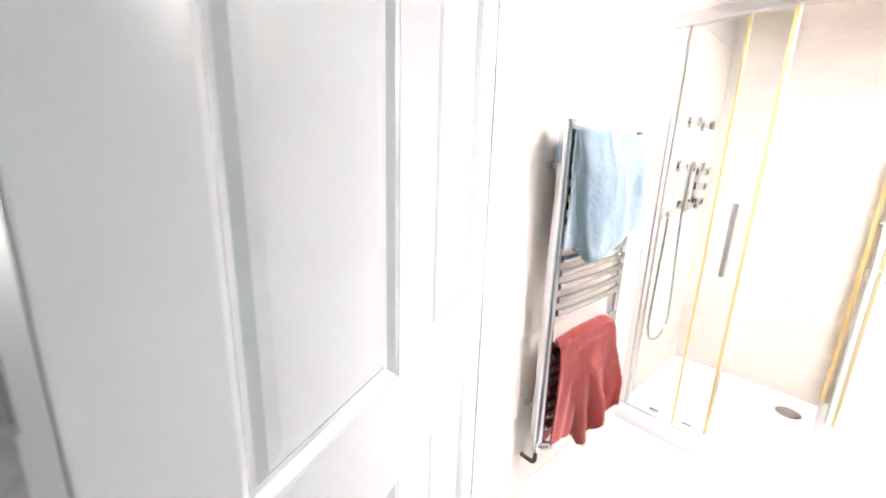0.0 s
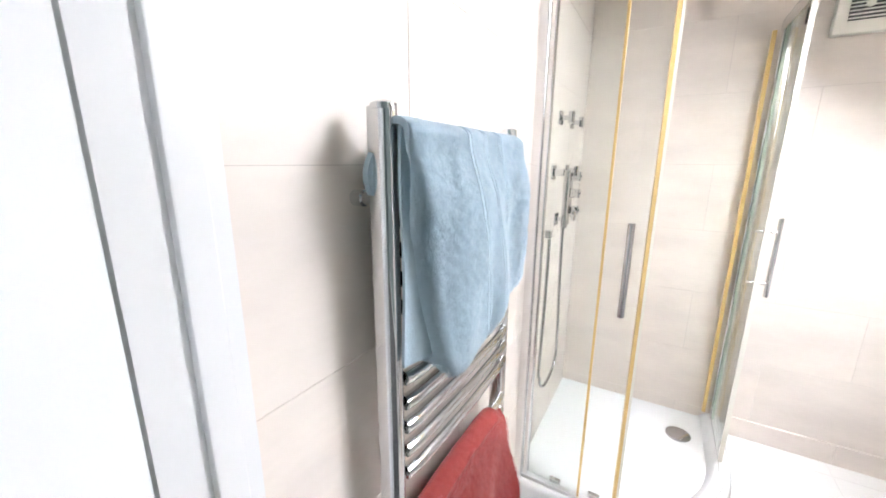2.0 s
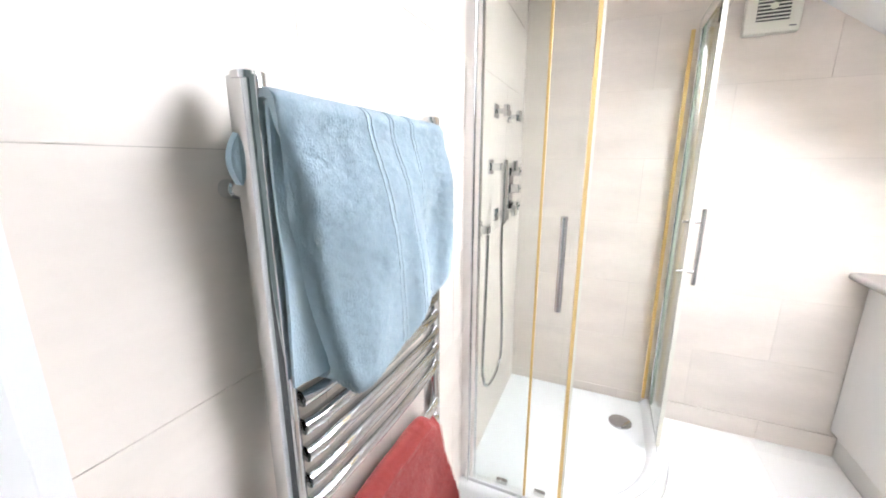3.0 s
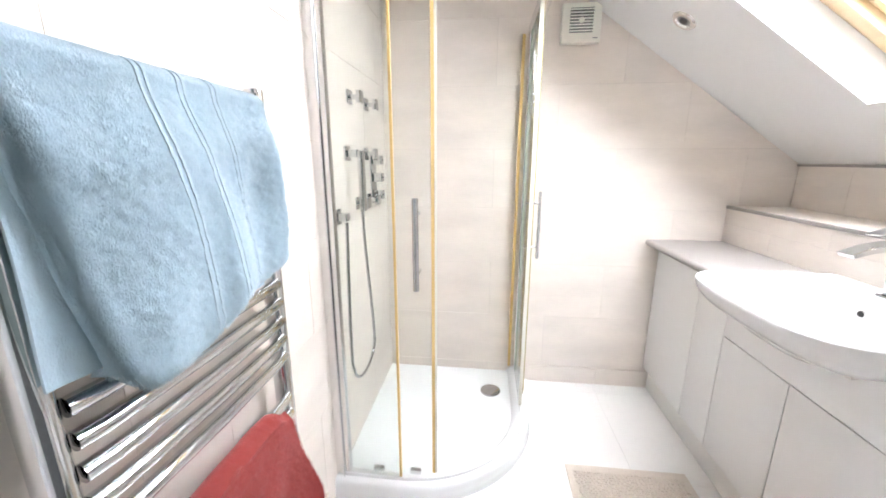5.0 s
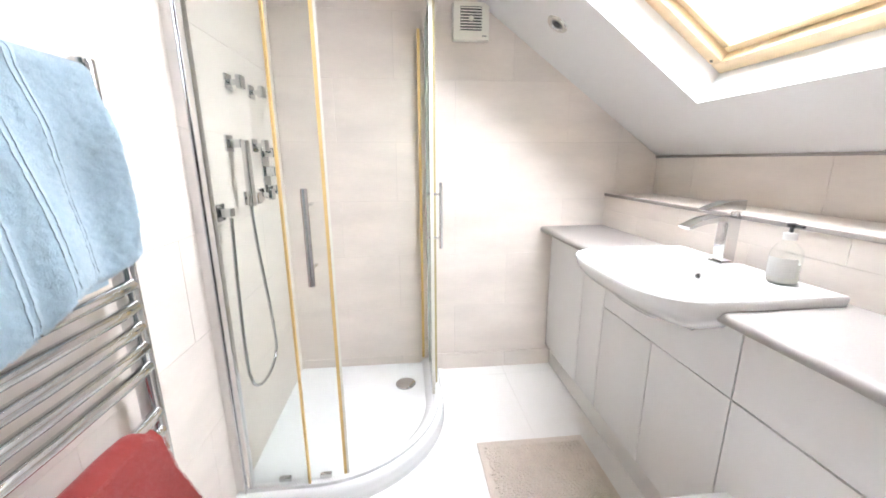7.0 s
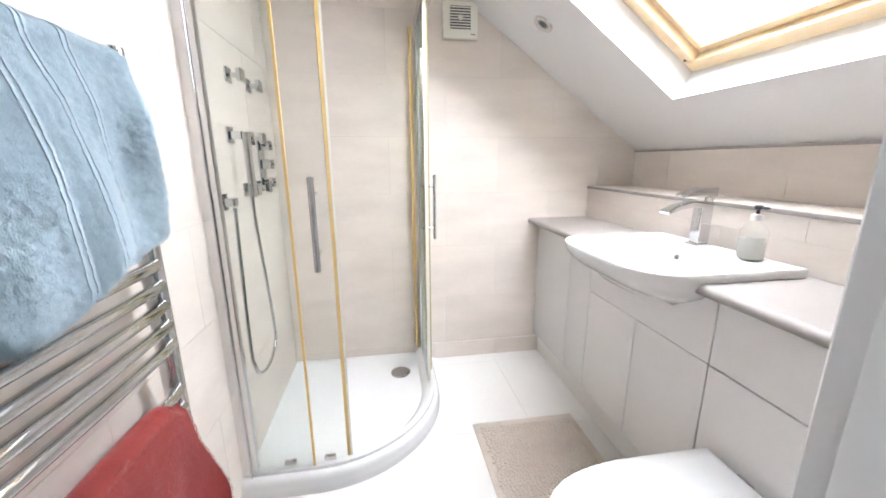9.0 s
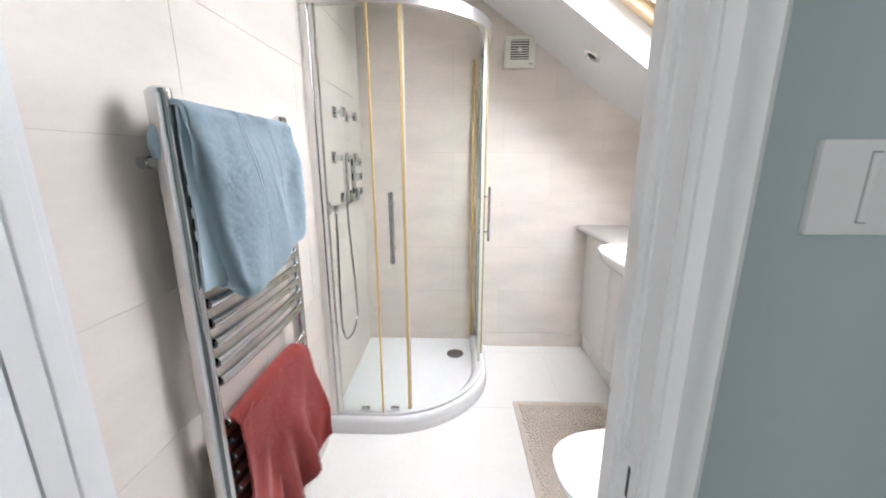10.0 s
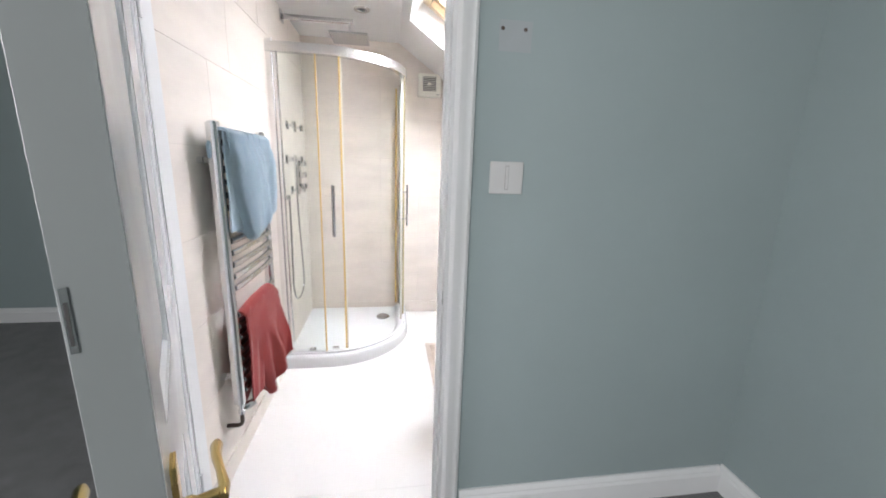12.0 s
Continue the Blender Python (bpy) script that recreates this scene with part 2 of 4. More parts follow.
# door wall, with the opening between the linings
OP0, OP1, HEAD = 1.03, 1.925, 2.03
LEFT = -0.19
bm = box(DOORW, KNEE - 0.1, 0, NEAR, OP0, FLAT_Z + 0.1)
box(DOORW, OP0, HEAD, NEAR, OP1 + 0.095, FLAT_Z + 0.1, bm=bm)
wall_door = setting("wall_door", bm, M_GREEN, "grey-green painted landing wall round the bathroom door", "wall")
# ceilings
bm = box(NEAR, CREASE, FLAT_Z, BACK + 0.1, TOWEL + 0.1, FLAT_Z + 0.08)
setting("ceiling", bm, M_PAINT, "white painted flat bathroom ceiling", "ceiling")


def slope_panel(x0, x1, s0, s1, d0, d1, bm=None, bevel=0.0):
    """A slab on the slope: s along the fall from the low wall up, d outwards."""
    o = Vector((0, KNEE, KNEE_Z))
    return prism([(s0, d0), (s1, d0), (s1, d1), (s0, d1)], o + Vector((x0, 0, 0)), SLOPE_UP, SLOPE_OUT, (1, 0, 0), x1 - x0, bevel, bm)


S0, S1 = (SKY_Y0 - KNEE) / math.cos(ANG), (SKY_Y1 - KNEE) / math.cos(ANG)
STOP = (CREASE - KNEE) / math.cos(ANG)
# one slab with the skylight's opening cut through it
bm = bmesh.new()
slab = []
for d in (0.0, 0.15):
    for x0, x1, s0, s1 in ((NEAR, BACK + 0.1, -0.15, STOP + 0.08), (SKY_X0, SKY_X1, S0, S1)):
        slab.append([bm.verts.new(Vector((x, KNEE, KNEE_Z)) + SLOPE_UP * s + SLOPE_OUT * d) for x, s in ((x0, s0), (x1, s0), (x1, s1), (x0, s1))])
for p, q in ((0, 1), (2, 3), (0, 2), (1, 3)):
    for k in range(4):
        bm.faces.new((slab[p][k], slab[p][(k + 1) % 4], slab[q][(k + 1) % 4], slab[q][k]))
setting("ceiling_slope", bm, M_PAINT, "white painted sloping ceiling with a skylight opening", "ceiling")
# floors
setting("floor", box(NEAR - 0.06, KNEE - 0.1, -0.1, BACK + 0.1, TOWEL + 0.1, -0.0015), M_FGROUT, "cream tiled bathroom floor", "floor")
setting("landing_floor", box(-0.7, -0.3, -0.1, DOORW + 0.04, 4.7, 0.012), M_CARPET, "grey carpeted landing floor", "floor")
setting("bedroom_floor", box(DOORW + 0.04, TOWEL + 0.1, -0.1, 4.6, 4.7, 0.012), M_CARPET, "grey carpeted floor of the room beyond the door", "floor")
# landing and the room beyond
setting("wall_landing_south", box(-0.7, LEFT - 0.1, 0, DOORW, LEFT, FLAT_Z + 0.1), M_GREEN, "grey-green painted landing side wall", "wall")
WY0, WY1 = 2.02, 3.22
bm = box(-0.7, LEFT, 0, -0.6, WY0, FLAT_Z + 0.1)
box(-0.7, WY0, 0, -0.6, WY1, 0.9, bm=bm)
box(-0.7, WY0, 2.1, -0.6, WY1, FLAT_Z + 0.1, bm=bm)
box(-0.7, WY1, 0, -0.6, 4.6, FLAT_Z + 0.1, bm=bm)
setting("wall_landing_west", bm, M_GREEN, "grey-green painted wall with a window", "wall")
setting("wall_room_north", box(-0.7, 4.6, 0, 4.6, 4.7, FLAT_Z + 0.1), M_GREEN, "grey-green painted wall of the room beyond", "wall")
setting("wall_room_east", box(4.5, TOWEL + 0.1, 0, 4.6, 4.6, FLAT_Z + 0.1), M_GREEN, "grey-green painted far wall of the room beyond", "wall")
setting("wall_partition", box(NEAR, TOWEL + 0.1, 0, 4.5, TOWEL + 0.14, FLAT_Z + 0.1), M_GREEN, "grey-green painted back of the bathroom wall", "wall")
setting("landing_ceiling", box(-0.7, LEFT - 0.1, FLAT_Z + 0.001, NEAR, 4.7, FLAT_Z + 0.1), M_PAINT, "white painted landing ceiling", "ceiling")
setting("room_ceiling", box(NEAR, TOWEL + 0.1, FLAT_Z + 0.001, 4.6, 4.7, FLAT_Z + 0.1), M_PAINT, "white painted ceiling of the room beyond", "ceiling")

SKIRT = [(0, 0), (0.022, 0), (0.022, 0.085), (0.016, 0.095), (0.016, 0.102), (0.008, 0.118), (0, 0.118)]


def skirting(name, origin, out, along, length, label):
    return setting(name, prism(SKIRT, origin, out, (0, 0, 1), along, length), M_TRIM, label, "baseboard")


skirting("baseboard", (DOORW, LEFT + 0.022, 0.012), (-1, 0, 0), (0, 1, 0), 0.972 - LEFT - 0.022, "white painted baseboard on the landing wall")
skirting("baseboard", (-0.6, LEFT, 0.012), (0, 1, 0), (1, 0, 0), DOORW + 0.6, "white painted baseboard on the landing side wall")
skirting("baseboard", (4.5, TOWEL + 0.14, 0.012), (-1, 0, 0), (0, 1, 0), 2.5, "white painted baseboard in the room beyond")
skirting("baseboard", (NEAR, TOWEL + 0.14, 0.012), (0, 1, 0), (1, 0, 0), 1.95, "white painted baseboard on the partition")

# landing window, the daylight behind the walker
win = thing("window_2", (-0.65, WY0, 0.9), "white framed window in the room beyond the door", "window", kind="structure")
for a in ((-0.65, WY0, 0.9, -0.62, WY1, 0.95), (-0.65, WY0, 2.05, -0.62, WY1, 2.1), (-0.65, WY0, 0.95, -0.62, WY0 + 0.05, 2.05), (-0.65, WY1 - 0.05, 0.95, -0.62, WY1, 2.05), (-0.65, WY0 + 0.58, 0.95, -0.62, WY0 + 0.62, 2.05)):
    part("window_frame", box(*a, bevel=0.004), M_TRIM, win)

# skylight
velux = thing("window_1", (SKY_X1, SKY_Y0, slope_z(SKY_Y0)), "varnished pine roof window set in a white reveal", "window", kind="structure")
D0 = 0.15
FW = 0.055
for x0, x1, s0, s1 in ((SKY_X0, SKY_X1, S0, S0 + FW), (SKY_X0, SKY_X1, S1 - FW, S1), (SKY_X0, SKY_X0 + FW, S0 + FW, S1 - FW), (SKY_X1 - FW, SKY_X1, S0 + FW, S1 - FW)):
    part("window_frame", slope_panel(x0, x1, s0, s1, D0 - 0.012, D0 + 0.06, bevel=0.006), M_PINE, velux, smooth=True)
SW = 0.030
a, b, c, d = SKY_X0 + FW + 0.003, SKY_X1 - FW - 0.003, S0 + FW + 0.003, S1 - FW - 0.003
sash = part("sash", slope_panel(a, b, c, c + SW, D0 + 0.022, D0 + 0.09, bevel=0.008), M_PINE, velux, smooth=True)
for x0, x1, s0, s1 in ((a, b, d - SW, d), (a, a + SW, c + SW, d - SW), (b - SW, b, c + SW, d - SW)):
    part("sash_rail", slope_panel(x0, x1, s0, s1, D0 + 0.022, D0 + 0.09, bevel=0.008), M_PINE, sash, smooth=True)
pane = part("pane", slope_panel(a + SW, b - SW, c + SW, d - SW, D0 + 0.055, D0 + 0.061), M_GLASS, sash)
pane.visible_shadow = False
for off in (0.0, 0.016):
    part("glazing_line", slope_panel(b - SW - 0.06 - off, b - SW - 0.057 - off, c + SW + 0.05 - off, d - SW - 0.05, D0 + 0.047, D0 + 0.051), M_DARK, sash)
p0 = Vector((SKY_X1 - FW * 0.4, KNEE, KNEE_Z)) + SLOPE_UP * (S0 + 0.075) + SLOPE_OUT * (D0 - 0.014)
part("screw", lathe([(0.0, 0.003), (0.006, 0.002), (0.007, 0.0)], p0, -SLOPE_OUT, 12), M_DARK, velux)

M_SKY = bpy.data.materials.new("overcast_sky")
M_SKY.use_nodes = True
M_SKY.node_tree.nodes.remove(M_SKY.node_tree.nodes["Principled BSDF"])
em = M_SKY.node_tree.nodes.new("ShaderNodeEmission")
em.inputs["Color"].default_value = (0.965, 0.975, 1.085, 1)
# an overcast sky grows brighter from the horizon to the zenith
sky_at, sky_cut, sky_lift = (M_SKY.node_tree.nodes.new("ShaderNode" + k) for k in ("TexCoord", "SeparateXYZ", "MapRange"))
for k, value in zip(("From Min", "From Max", "To Min", "To Max"), (1.75, 3.1, 0.25 * SKY_GLOW, 0.98 * SKY_GLOW)):
    sky_lift.inputs[k].default_value = value
M_SKY.node_tree.links.new(sky_at.outputs["Object"], sky_cut.inputs[0])
M_SKY.node_tree.links.new(sky_cut.outputs["Z"], sky_lift.inputs["Value"])
M_SKY.node_tree.links.new(sky_lift.outputs[0], em.inputs["Strength"])
M_SKY.node_tree.links.new(em.outputs[0], M_SKY.node_tree.nodes["Material Output"].inputs["Surface"])
bd = setting("backdrop", slope_panel(SKY_X0 - 2.2, SKY_X1 + 2.2, S0 - 2.2, S1 + 1.8, 1.60, 1.62), M_SKY, "plain bright overcast sky outside the roof window", "sky")

# door lining, stops and architraves
lining = thing("door_frame", (DOORW, OP0, 0), "white painted door lining with moulded architraves", "door frame", kind="structure")
LIN = 0.025
part("jamb", box(DOORW - 0.004, OP0 - 0.002, 0.0, NEAR + 0.004, OP0 + LIN, HEAD), M_TRIM, lining)
part("jamb", box(DOORW - 0.004, OP1 - LIN, 0.0, NEAR + 0.004, OP1 + 0.006, HEAD), M_TRIM, lining)
part("head", box(DOORW - 0.004, OP0 + LIN, HEAD - LIN, NEAR + 0.004, OP1 - LIN, HEAD), M_TRIM, lining)
part("stop", box(DOORW + 0.046, OP0 + LIN, 0, DOORW + 0.080, OP0 + LIN + 0.013, HEAD - LIN, 0.002), M_TRIM, lining)
part("stop", box(DOORW + 0.046, OP1 - LIN - 0.013, 0, DOORW + 0.080, OP1 - LIN, HEAD - LIN, 0.002), M_TRIM, lining)
ARCH = [(0, 0), (0.062, 0), (0.062, 0.010), (0.052, 0.016), (0.040, 0.014), (0.030, 0.019), (0.012, 0.021), (0.004, 0.014), (0, 0.010)]
part("architrave", prism(ARCH, (DOORW, OP0 + 0.012, 0.0), (0, -1, 0), (-1, 0, 0), (0, 0, 1), HEAD + 0.05), M_TRIM, lining, smooth=True)
part("architrave", prism(ARCH, (NEAR, OP0 + 0.012, 0.0), (0, -1, 0), (1, 0, 0), (0, 0, 1), HEAD + 0.05), M_TRIM, lining, smooth=True)
part("architrave", prism(ARCH, (DOORW, OP1 + 0.0, 0.0), (0, 1, 0), (-1, 0, 0), (0, 0, 1), HEAD + 0.05), M_TRIM, lining, smooth=True)
part("architrave", prism(ARCH, (DOORW, OP0 + 0.012, HEAD - 0.012), (0, 0, 1), (-1, 0, 0), (0, 1, 0), OP1 - OP0 - 0.012), M_TRIM, lining, smooth=True)
part("hinge_lining", box(DOORW - 0.009, 1.874, 0.0, DOORW + 0.03, 1.901, HEAD - LIN), M_TRIM, lining)
strike = part("strike_plate", box(DOORW + 0.006, OP0 + LIN, 0.855, DOORW + 0.034, OP0 + LIN + 0.0015, 0.96), M_TRIM, lining, "painted-over strike plate")
part("strike_slot", box(DOORW + 0.016, OP0 + LIN + 0.0012, 0.885, DOORW + 0.022, OP0 + LIN + 0.0022, 0.935), M_DARK, strike)
part("keep", box(DOORW + 0.036, OP0 + LIN, 0.93, DOORW + 0.047, OP0 + LIN + 0.004, 1.9), M_TRIM, lining)

# panelled door, standing open to the landing
HINGE = (2.408, 1.875, 0.0)
door = thing("door_1", HINGE, "white gloss painted four-panel door standing open", "door", kind="structure", rz=206.7, local=True)
W, T, H0, H1 = 0.871, 0.055, 0.02, 2.0
SX = (0.0, 0.10, 0.348, 0.478, 0.765, W)
RZ = (H0, 0.22, 0.80, 1.0, 1.87, H1)
bm = box(SX[0], -T, H0, SX[1], 0, H1, 0.002)
box(SX[4], -T, H0, SX[5], 0, H1, 0.002, bm=bm)
for z0, z1 in ((RZ[0], RZ[1]), (RZ[2], RZ[3]), (RZ[4], RZ[5])):
    box(SX[1] - 0.001, -T + 0.0006, z0, SX[4] + 0.001, -0.0006, z1, bm=bm)
for z0, z1 in ((RZ[1], RZ[2]), (RZ[3], RZ[4])):
    box(SX[2], -T + 0.0006, z0 - 0.001, SX[3], -0.0006, z1 + 0.001, bm=bm)
part("leaf", bm, M_GLOSS, door)
for x0, x1 in ((SX[1], SX[2]), (SX[3], SX[4])):
    for z0, z1 in ((RZ[1], RZ[2]), (RZ[3], RZ[4])):
        rings = []
        for inset, y in ((0.0, -0.0015), (0.007, -0.004), (0.016, -0.014), (0.024, -0.015), (0.034, -0.008), (0.05, -0.006)):
            rings.append([(x0 + inset, y, z0 + inset), (x1 - inset, y, z0 + inset), (x1 - inset, y, z1 - inset), (x0 + inset, y, z1 - inset)])
        back = [[(p[0], -T - p[1], p[2]) for p in r] for r in rings[::-1]]
        part("door_panel", loft(back + rings), M_GLOSS, door, "moulded raised panel")


def lever(parent, side):
    """side +1: bathroom face, -1: the other face."""
    y0 = 0.0 if side > 0 else -T
    cx, cz = W - 0.062, 0.905
    pts = [(-0.017, -0.075), (0.017, -0.075), (0.021, -0.055), (0.016, -0.03), (0.021, 0.0), (0.016, 0.03), (0.021, 0.055), (0.017, 0.075), (-0.017, 0.075), (-0.021, 0.055), (-0.016, 0.03), (-0.021, 0.0), (-0.016, -0.03), (-0.021, -0.055)]
    plate = part("backplate", prism(pts, (cx, y0, cz), (1, 0, 0), (0, 0, 1), (0, side, 0), 0.007, 0.0015), M_BRASS, parent, "aged brass backplate", smooth=True)
    bm = lathe([(0.012, 0), (0.012, 0.01), (0.0085, 0.016), (0.0085, 0.045), (0.011, 0.05)], (cx, y0 + side * 0.007, cz), (0, side, 0), 20)
    path = [(cx + 0.012, y0 + side * 0.052, cz), (cx - 0.01, y0 + side * 0.055, cz), (cx - 0.04, y0 + side * 0.053, cz + 0.003), (cx - 0.075, y0 + side * 0.050, cz + 0.001), (cx - 0.105, y0 + side * 0.052, cz - 0.004), (cx - 0.118, y0 + side * 0.053, cz - 0.006)]
    rr = [0.009, 0.0105, 0.0085, 0.010, 0.013, 0.008]
    rings = []
    for (px, py, pz), r in zip(path, rr):
        rings.append([(px, py + 0.72 * r * math.cos(2 * math.pi * k / 16), pz + r * math.sin(2 * math.pi * k / 16)) for k in range(16)])
    loft(rings, bm=bm)
    part("lever", bm, M_BRASS, plate, "aged brass lever", smooth=True)


lever(door, 1)
lever(door, -1)
# grey skin on the white leaf, standing in for shade on its edge
part("edge_face", box(W - 0.001, -T + 0.001, H0 + 0.002, W + 0.0012, -0.001, H1 - 0.002), M_EDGE_SHADE, door, "door edge with its shade coloured in grey")
ep = part("edge_plate", box(W + 0.001, -T + 0.003, 1.172, W + 0.0026, -T + 0.009, 1.236), M_SATIN, door, "scratched steel edge plate")
part("bolt_slot", box(W + 0.002, -T + 0.0045, 1.180, W + 0.0032, -T + 0.0072, 1.222), M_DARK, ep)
for hz in (0.25, 1.75):
    part("hinge", tube([(0.0, 0.004, hz - 0.05), (0.0, 0.004, hz + 0.05)], 0.006), M_TRIM, door, smooth=True)

# light switch and the filled fixing holes above it
sw = thing("light_switch", (DOORW, 0.866, 1.319), "square white light switch with a slim rocker on the landing wall", "light switch")
part("plate", box(DOORW - 0.010, 0.813, 1.269, DOORW, 0.921, 1.370, 0.003), M_SWITCH, sw, smooth=True)
part("rocker", box(DOORW - 0.0135, 0.862, 1.284, DOORW - 0.009, 0.870, 1.356, 0.0015), M_SWITCH, sw, "slim grey edged rocker")
part("rocker_gap", box(DOORW - 0.0106, 0.8605, 1.282, DOORW - 0.0098, 0.8716, 1.358), M_LAMP, sw)
patch = thing("wall_patch", (DOORW, 0.868, 1.745), "bare patch with two screw holes on the landing wall", "wall patch")
part("patch", box(DOORW - 0.0015, 0.815, 1.69, DOORW, 0.915, 1.775, 0.0006), mat("pale_filler", (0.345, 0.38, 0.39), 0.8, var=0.08, scale=20), patch)
for y in (0.835, 0.905):
    part("screw_hole", lathe([(0.0, 0.001), (0.005, 0.001), (0.006, 0.0)], (DOORW - 0.0015, y, 1.752), (-1, 0, 0), 10), M_PIPE, patch)

# ---- towel radiator ----
RX0, RX1, RY = 2.735, 3.228, 1.858
rad = thing("towel_radiator", (RX0, TOWEL, 0.35), "chrome ladder towel radiator on the tiled wall", "radiator")
DSEC = [(-0.016, -0.018), (-0.013, -0.021), (0.013, -0.021), (0.016, -0.018), (0.0175, -0.004), (0.0165, 0.006), (0.013, 0.014), (0.007, 0.019), (0.0, 0.021), (-0.007, 0.019), (-0.013, 0.014), (-0.0165, 0.006), (-0.0175, -0.004)]
for x in (RX0, RX1):
    up = part("upright", tube([(x, RY, 0.35), (x, RY, 1.476)], 0.018, section=DSEC, up=(0, -1, 0)), M_CHROME, rad, smooth=True)
    part("cap", lathe([(0.0195, -0.002), (0.0195, 0.006), (0.012, 0.010), (0.0, 0.011)], (x, RY, 1.474), sides=20), M_CHROME, up, smooth=True)
BARS = [0.40 + 0.0478 * k for k in range(8)] + [0.85 + 0.0478 * k for k in range(5)] + [1.17 + 0.0478 * k for k in range(6)]
bar_mesh = None
for z in BARS:
    if bar_mesh is None:
        b0 = part("bar", tube([(RX0 + 0.0178, RY - 0.012, 0), (RX0 + 0.05, RY - 0.017, 0), ((RX0 + RX1) / 2, RY - 0.021, 0), (RX1 - 0.05, RY - 0.017, 0), (RX1 - 0.010, RY - 0.012, 0)], 0.0135, 18), M_CHROME, rad, smooth=True)
        bar_mesh = b0.data
    else:
        b0 = new("bar", bar_mesh)
        b0.parent = rad
    b0.location = (0, 0, z)
for x in (RX0 + 0.0, RX1):
    for z in (1.345, 0.475):
        part("bracket", lathe([(0.013, 0.0), (0.013, 0.02), (0.010, 0.022), (0.010, 0.06), (0.014, 0.062)], (x, TOWEL - 0.0, z), (0, -1, 0), 18), M_CHROME, rad, smooth=True)
for x in (RX0, RX1):
    valve = part("valve", lathe([(0.010, 0.0), (0.014, 0.004), (0.014, 0.02), (0.010, 0.024), (0.010, 0.04), (0.015, 0.044), (0.015, 0.056)], (x, RY, 0.295), (0, 0, 1), 18), M_CHROME, rad, smooth=True)
    part("valve_head", lathe([(0.0, 0.0), (0.015, 0.002), (0.017, 0.02), (0.014, 0.045), (0.008, 0.047)], (x + 0.012, RY - 0.008, 0.318), (0.75, -0.65, 0.1), 18), M_CHROME, valve, smooth=True)
    part("pipe", tube([(x, RY, 0.30)] + [(x, RY + 0.02 - 0.02 * math.cos(radians(a)), 0.262 - 0.02 * math.sin(radians(a)) + 0.0) for a in (0, 25, 50, 75, 90)] + [(x, TOWEL + 0.004, 0.242)], 0.0085), M_PIPE, rad, "dark bronze supply pipe", smooth=True)

# ---- towels ----


def cloth(grid, thick, bm=None):
    """A sheet of cloth from a grid of points, with thickness."""
    own = bmesh.new()
    vs = [[own.verts.new(p) for p in row] for row in grid]
    for a, b in zip(vs, vs[1:]):
        for k in range(len(a) - 1):
            own.faces.new((a[k], a[k + 1], b[k + 1], b[k]))
    bmesh.ops.recalc_face_normals(own, faces=own.faces)
    bmesh.ops.solidify(own, geom=own.faces[:], thickness=thick)
    return merge(bm, own)


def blue_point(u, v):
    """u across, 0 at the door side; v from the hem behind the bar, over the top, to the front hem."""
    z_top, y_bar = 1.462, RY - 0.014
    if v < 0.24:
        t = v / 0.24
        low = 1.352 - 0.03 * smooth(0.1, 0.5, u) + 0.008 * math.sin(u * 8)
        z = low + (z_top - 0.022 - low) * t
        y = y_bar + 0.034 - 0.006 * t
        x = 2.742 + 0.415 * u - 0.036 * math.sin(math.pi * min(1.0, 0.25 + 0.75 * t)) * smooth(0.5, 0.0, u)
    elif v < 0.34:
        a = (v - 0.24) / 0.10 * math.pi
        y = y_bar - 0.008 + 0.036 * math.cos(a)
        z = z_top - 0.022 + 0.022 * math.sin(a)
        x = 2.742 - 0.026 * smooth(0.0, math.pi, a) + (0.415 + 0.026 * smooth(0.0, math.pi, a)) * u
    else:
        t = (v - 0.34) / 0.66
        hem = 1.038 + 0.055 * smooth(0.30, 0.62, u) + 0.012 * smooth(0.75, 1.0, u) + 0.035 * smooth(0.12, 0.0, u) ** 2
        z = z_top - 0.022 + (hem - z_top + 0.022) * t
        y = y_bar - 0.044 - 0.018 * smooth(0.0, 0.30, t)
        left, right = 2.716 + 0.054 * t, 3.157 + 0.030 * smooth(0.0, 0.8, t)
        x = left + (right - left) * u
        y += 0.014 * math.sin(u * 7.5 + 2.4 - 1.6 * t) * smooth(0.05, 0.6, t) + 0.006 * math.sin(u * 17 + 2.0 * t) * smooth(0.2, 0.8, t)
        y -= 0.026 * smooth(0.45, 0.05, u) * smooth(0.30, 0.95, t)
        hem_turn, side_turn = max(0.0, (t - 0.93) / 0.07), max(0.0, (0.06 - u) / 0.06)
        y += 0.026 * (1 - math.sqrt(1 - min(1.0, hem_turn) ** 2)) + 0.026 * (1 - math.sqrt(1 - side_turn ** 2)) * smooth(0.0, 0.3, t)
    y -= 0.0035 * noise.noise(Vector((x * 18, z * 11, 3.1))) + 0.0015 * noise.noise(Vector((x * 60, z * 140, 7.7))) * smooth(0.3, 0.4, v)
    return (x, y, z)


